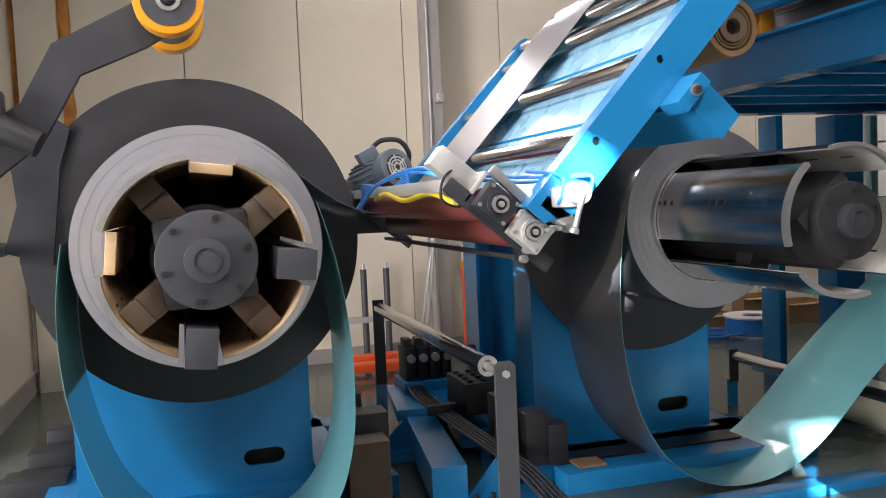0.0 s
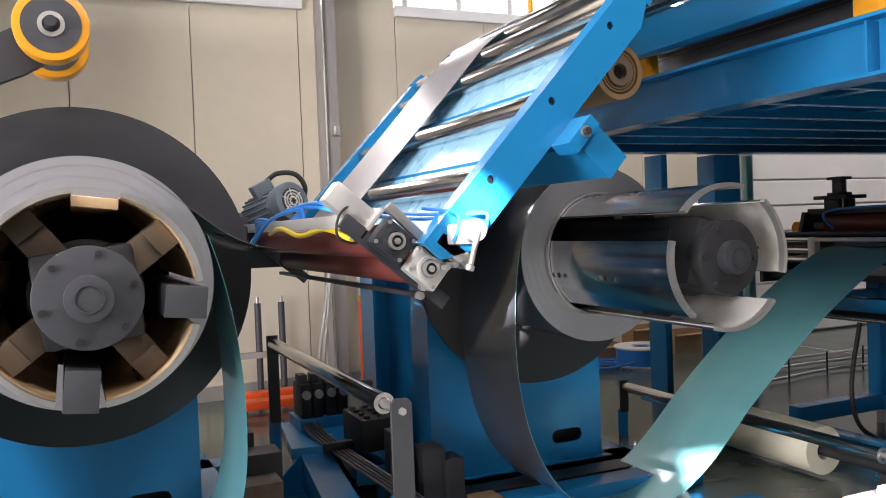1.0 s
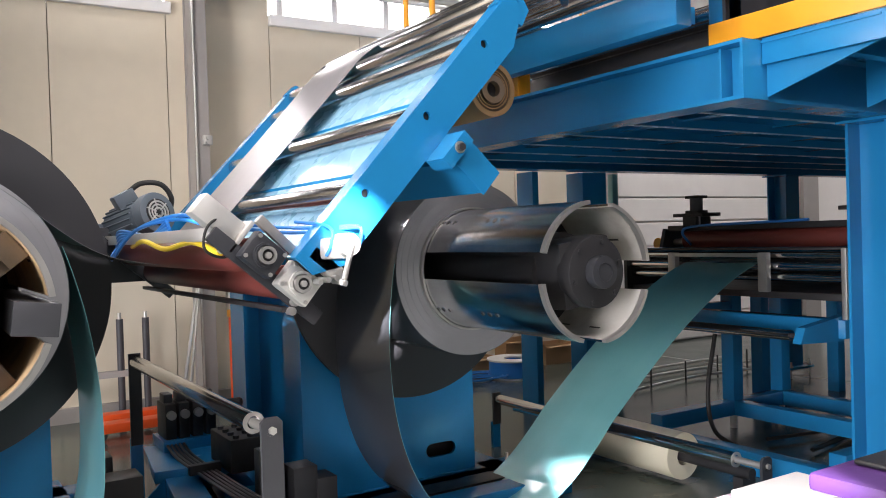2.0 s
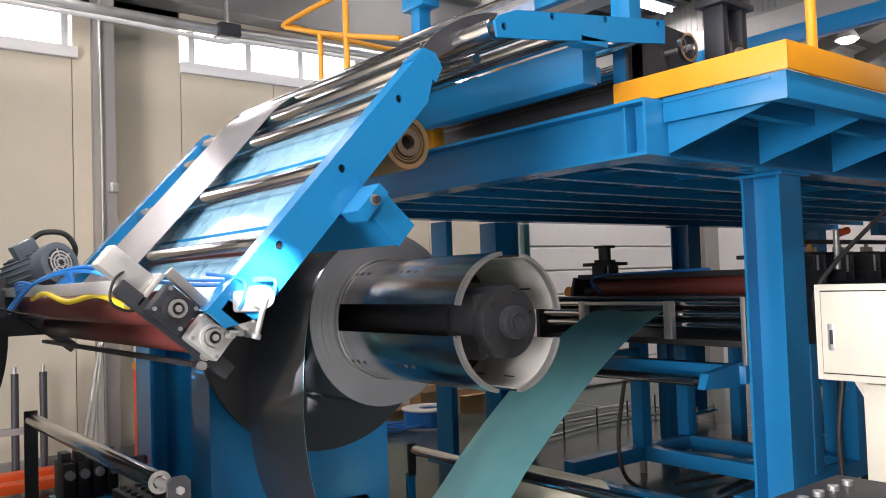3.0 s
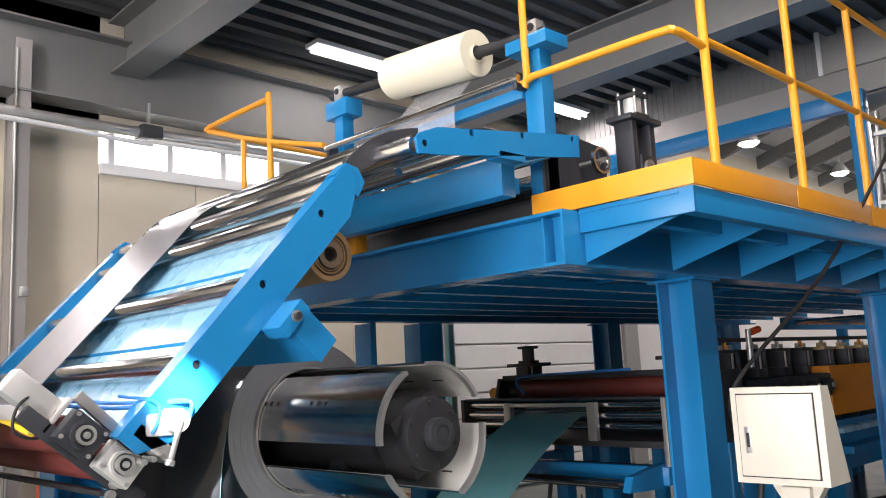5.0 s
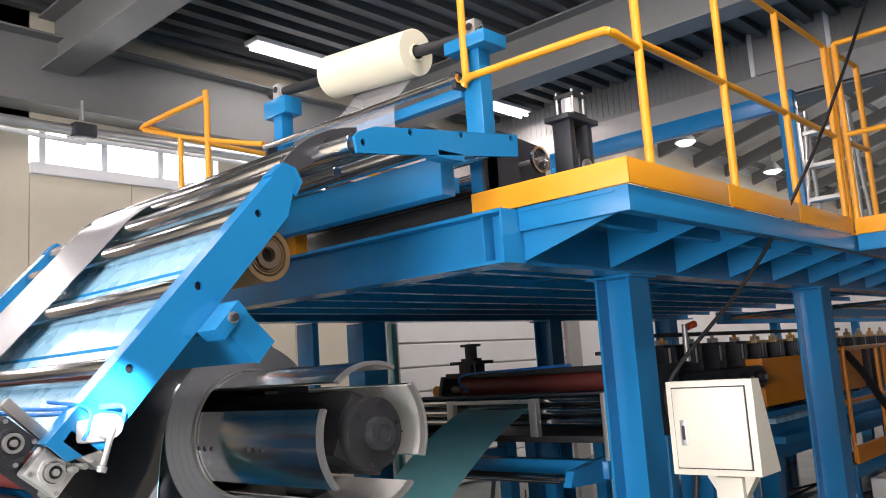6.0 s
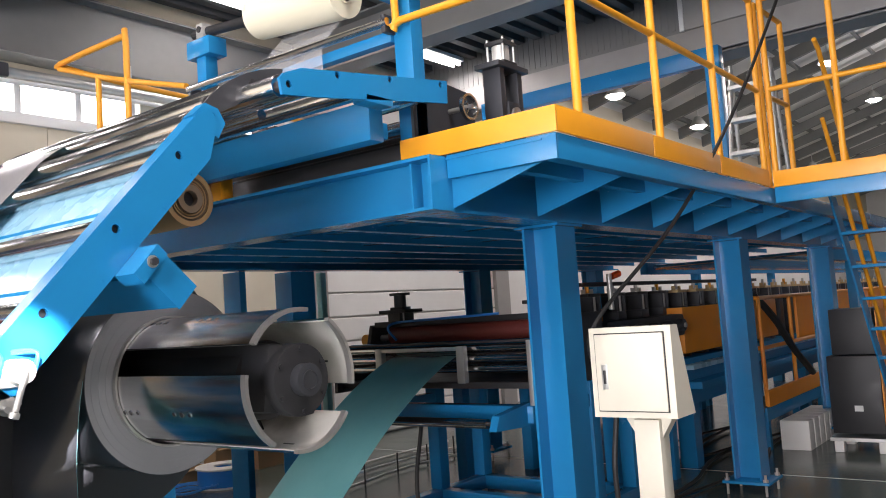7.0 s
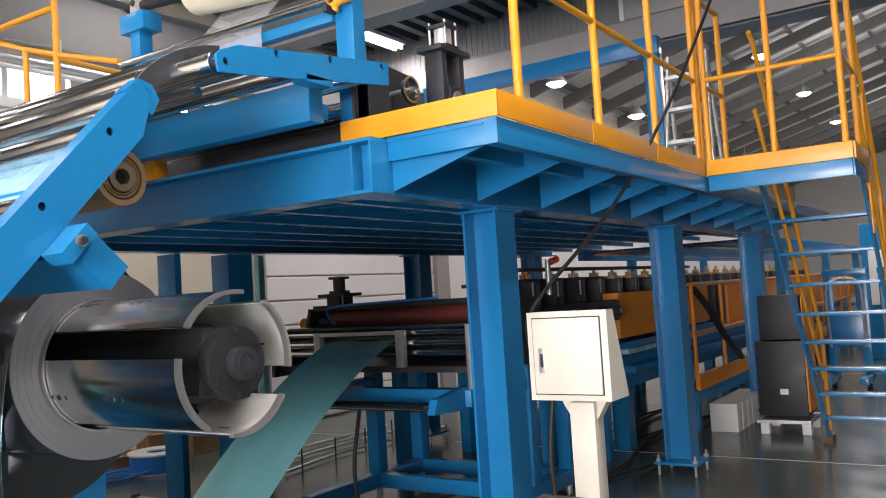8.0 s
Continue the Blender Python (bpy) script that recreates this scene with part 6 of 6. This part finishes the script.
lift_truck(11.6, 1.6)
lift_truck(12.4, 1.05)
oc = thing("outfeed_conveyor", 14, 3.2, 0, label="blue overhead outfeed rack with bright rollers", category="conveyor")
for y in (2.25, 4.2):
    part("side_beam", box(B(), 9.4, 22, y - 0.05, y + 0.05, 1.78, 1.92, 0.005), blue, oc)
for k in range(40):
    part("roller", cyl(B(), (9.6 + k * 0.3, 2.3, 1.86), (9.6 + k * 0.3, 4.15, 1.86), 0.03, 12), chrome, oc)
for k in range(4):
    for y in (2.25, 4.2):
        part("leg", box(B(), 11.0 + k * 3.4, 11.12 + k * 3.4, y - 0.05, y + 0.05, 0, 1.78), blue, oc)
for x, y, w, d, h in ((15, 1.0, 0.8, 0.8, 2.2), (17, -0.4, 1.2, 1.0, 1.7), (19, 1.2, 0.6, 0.7, 2.6), (21, -0.2, 1.5, 1.0, 2.0)):
    fm = thing("far_machine", x, y, 0, label="blue machine tower far down the hall", category="machine", group="far machines")
    part("tower", box(B(), x, x + w, y, y + d, 0.0, h, 0.02), blue, fm)
    part("panel", box(B(), x - 0.03, x - 0.001, y + 0.1, y + d - 0.1, h * 0.4, h * 0.8, 0.005), white_panel, fm)
    part("arm", box(B(), x + 0.05, x + w - 0.05, y - 0.6, y - 0.001, h - 0.25, h - 0.1, 0.01), blue, fm)
    part("signal_light", cyl(B(), (x + 0.2, y + 0.2, h), (x + 0.2, y + 0.2, h + 0.25), 0.035, 14), red_orange, fm)
gf = thing("overhead_crane_frame", 8.3, 3.0, 0, label="blue portal frame standing beyond the platform", category="portal frame")
part("leg", box(B(), 8.0, 8.12, 2.6, 2.75, ZP, 3.75, 0.005), blue, gf)
part("leg", box(B(), 8.0, 8.12, 5.3, 5.45, ZP, 3.75, 0.005), blue, gf)
part("beam", box(B(), 8.0, 8.12, 2.6, 5.45, 3.75, 3.92, 0.005), blue, gf)
sl = thing("scaffold_ladder", 7.0, 1.9, ZP, label="aluminium step ladder standing on the platform", category="ladder")
for x in (6.75, 7.1):
    for s in (-0.2, 0.2):
        part("rail", cyl(B(), (x, 2.0 + s, ZP), (6.92, 2.0 + s * 0.8, ZP + 1.25), 0.018, 10), galv, sl)
for k in range(4):
    part("tread", box(B(), 6.74 + 0.035 * k, 6.86 + 0.03 * k, 1.82, 2.18, ZP + 0.2 + k * 0.28, ZP + 0.23 + k * 0.28), galv, sl)

# ---- lamps ----


def tube_lamp(x, y, z, power, along_x=True):
    root = thing("ceiling_light", x, y, z, label="lit twin fluorescent ceiling light, one of a set mostly added", category="ceiling light", group="fluorescent lights")
    w, d = (0.62, 0.11) if along_x else (0.11, 0.62)
    part("housing", box(B(), x - w, x + w, y - d, y + d, z + 0.03, z + 0.08, 0.008), frame_white, root)
    for s in (-0.05, 0.05):
        a, b = ((x - w + 0.03, y + s, z), (x + w - 0.03, y + s, z)) if along_x else ((x + s, y - d + 0.03, z), (x + s, y + d - 0.03, z))
        part("tube", cyl(B(), a, b, 0.02, 12), lamp_glow, root)
    lamp("ceiling_light_lamp", "AREA", look((x, y, z - 0.04), (x, y + 0.001, 0)), power, (1.0, 0.95, 0.88), (2 * w, 2 * d))


# (5.1, 6.4) is real; the other fixtures are unseen, added to brighten machines
for x, y, share in ((5.1, 6.4, 0.3), (1.4, 6.4, 0.1), (8.0, 6.2, 0.8), (-4.5, 2.0, 1.0), (1.2, 3.4, 0.4), (5.0, 3.4, 0.5), (0.8, -1.6, 1.8), (-1.9, 0.9, 1.8), (-2.6, 3.6, 1.0), (2.3, 0.6, 1.6)):
    tube_lamp(x, y, 4.7, LAMP_W * share)


def roof_z(y):
    return EAVE + (RIDGE - EAVE) * (1 - abs(y + 0.85) / 8.2)


def bay_lamp(x, y):
    z = roof_z(y) - 0.45
    root = thing("bay_lamp", x, y, z, label="bright high-bay lamp under the far roof", category="bay lamp", group="high-bay lamps")
    part("shade", cyl(B(), (x, y, z), (x, y, z + 0.22), 0.2, 28, r2=0.06), galv, root)
    part("bulb", cyl(B(), (x, y, z - 0.05), (x, y, z - 0.002), 0.1, 24, r2=0.17, bev=0.015), bay_glow, root)
    part("rod", cyl(B(), (x, y, z + 0.22), (x, y, z + 0.72), 0.012, 8), galv, root)


bay_glow = glow("bay_lamp_glow", (1.0, 0.96, 0.88), 14.0)
for x in (13.5, 17.5, 22, 27):
    for y in (6.3, 3.6, 0.2, -4.0):
        bay_lamp(x, y)
# areas stand for the bay lamps; the points are fill added under the roof
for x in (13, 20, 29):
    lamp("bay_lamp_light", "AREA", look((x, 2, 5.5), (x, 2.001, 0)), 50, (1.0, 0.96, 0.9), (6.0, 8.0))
    lamp("bay_roof_fill", "POINT", pose(x, 2, 4.8), 30, (1.0, 0.96, 0.9), (0.4, 0))

# floor joints and cables lying under the line
for x in (6.95, 12.95):
    single("floor_joint", box(B(), x, x + 0.014, -5.9, 7.2, 0.0, 0.0012), white_panel, "thin pale filled joint in the floor", "floor joint", "structure")
fc = thing("floor_cables", 6.5, 2.6, 0, label="black cables lying on the floor under the line", category="cables")
for k in range(5):
    pts = [(4.6 + 0.9 * j, 2.45 + 0.22 * k + 0.12 * math.sin(1.7 * j + 2.1 * k), 0.018 + 0.004 * k) for j in range(6)]
    part("cable", tube(B(), pts, 0.012 + 0.003 * (k % 2), 8), rubber, fc)


def motions():
    turn = [(0.0, 131), (0.5, 147), (1.0, 165), (1.5, 180), (2.0, 187), (2.4, 188), (3.5, 188), (4.1, 188.5), (4.5, 195), (4.7, 200), (5.2, 216), (5.8, 238),
            (6.0, 246), (6.5, 257), (7.0, 261), (7.5, 261.5), (8.0, 261.5)]
    walk(right_drum, [(t, pose(0, 0, AXIS, 0, -a, 0)) for t, a in turn])
    walk(right_coil, [(t, pose(D2X, CY, AXIS, 0, -a, 0)) for t, a in turn])


motions()
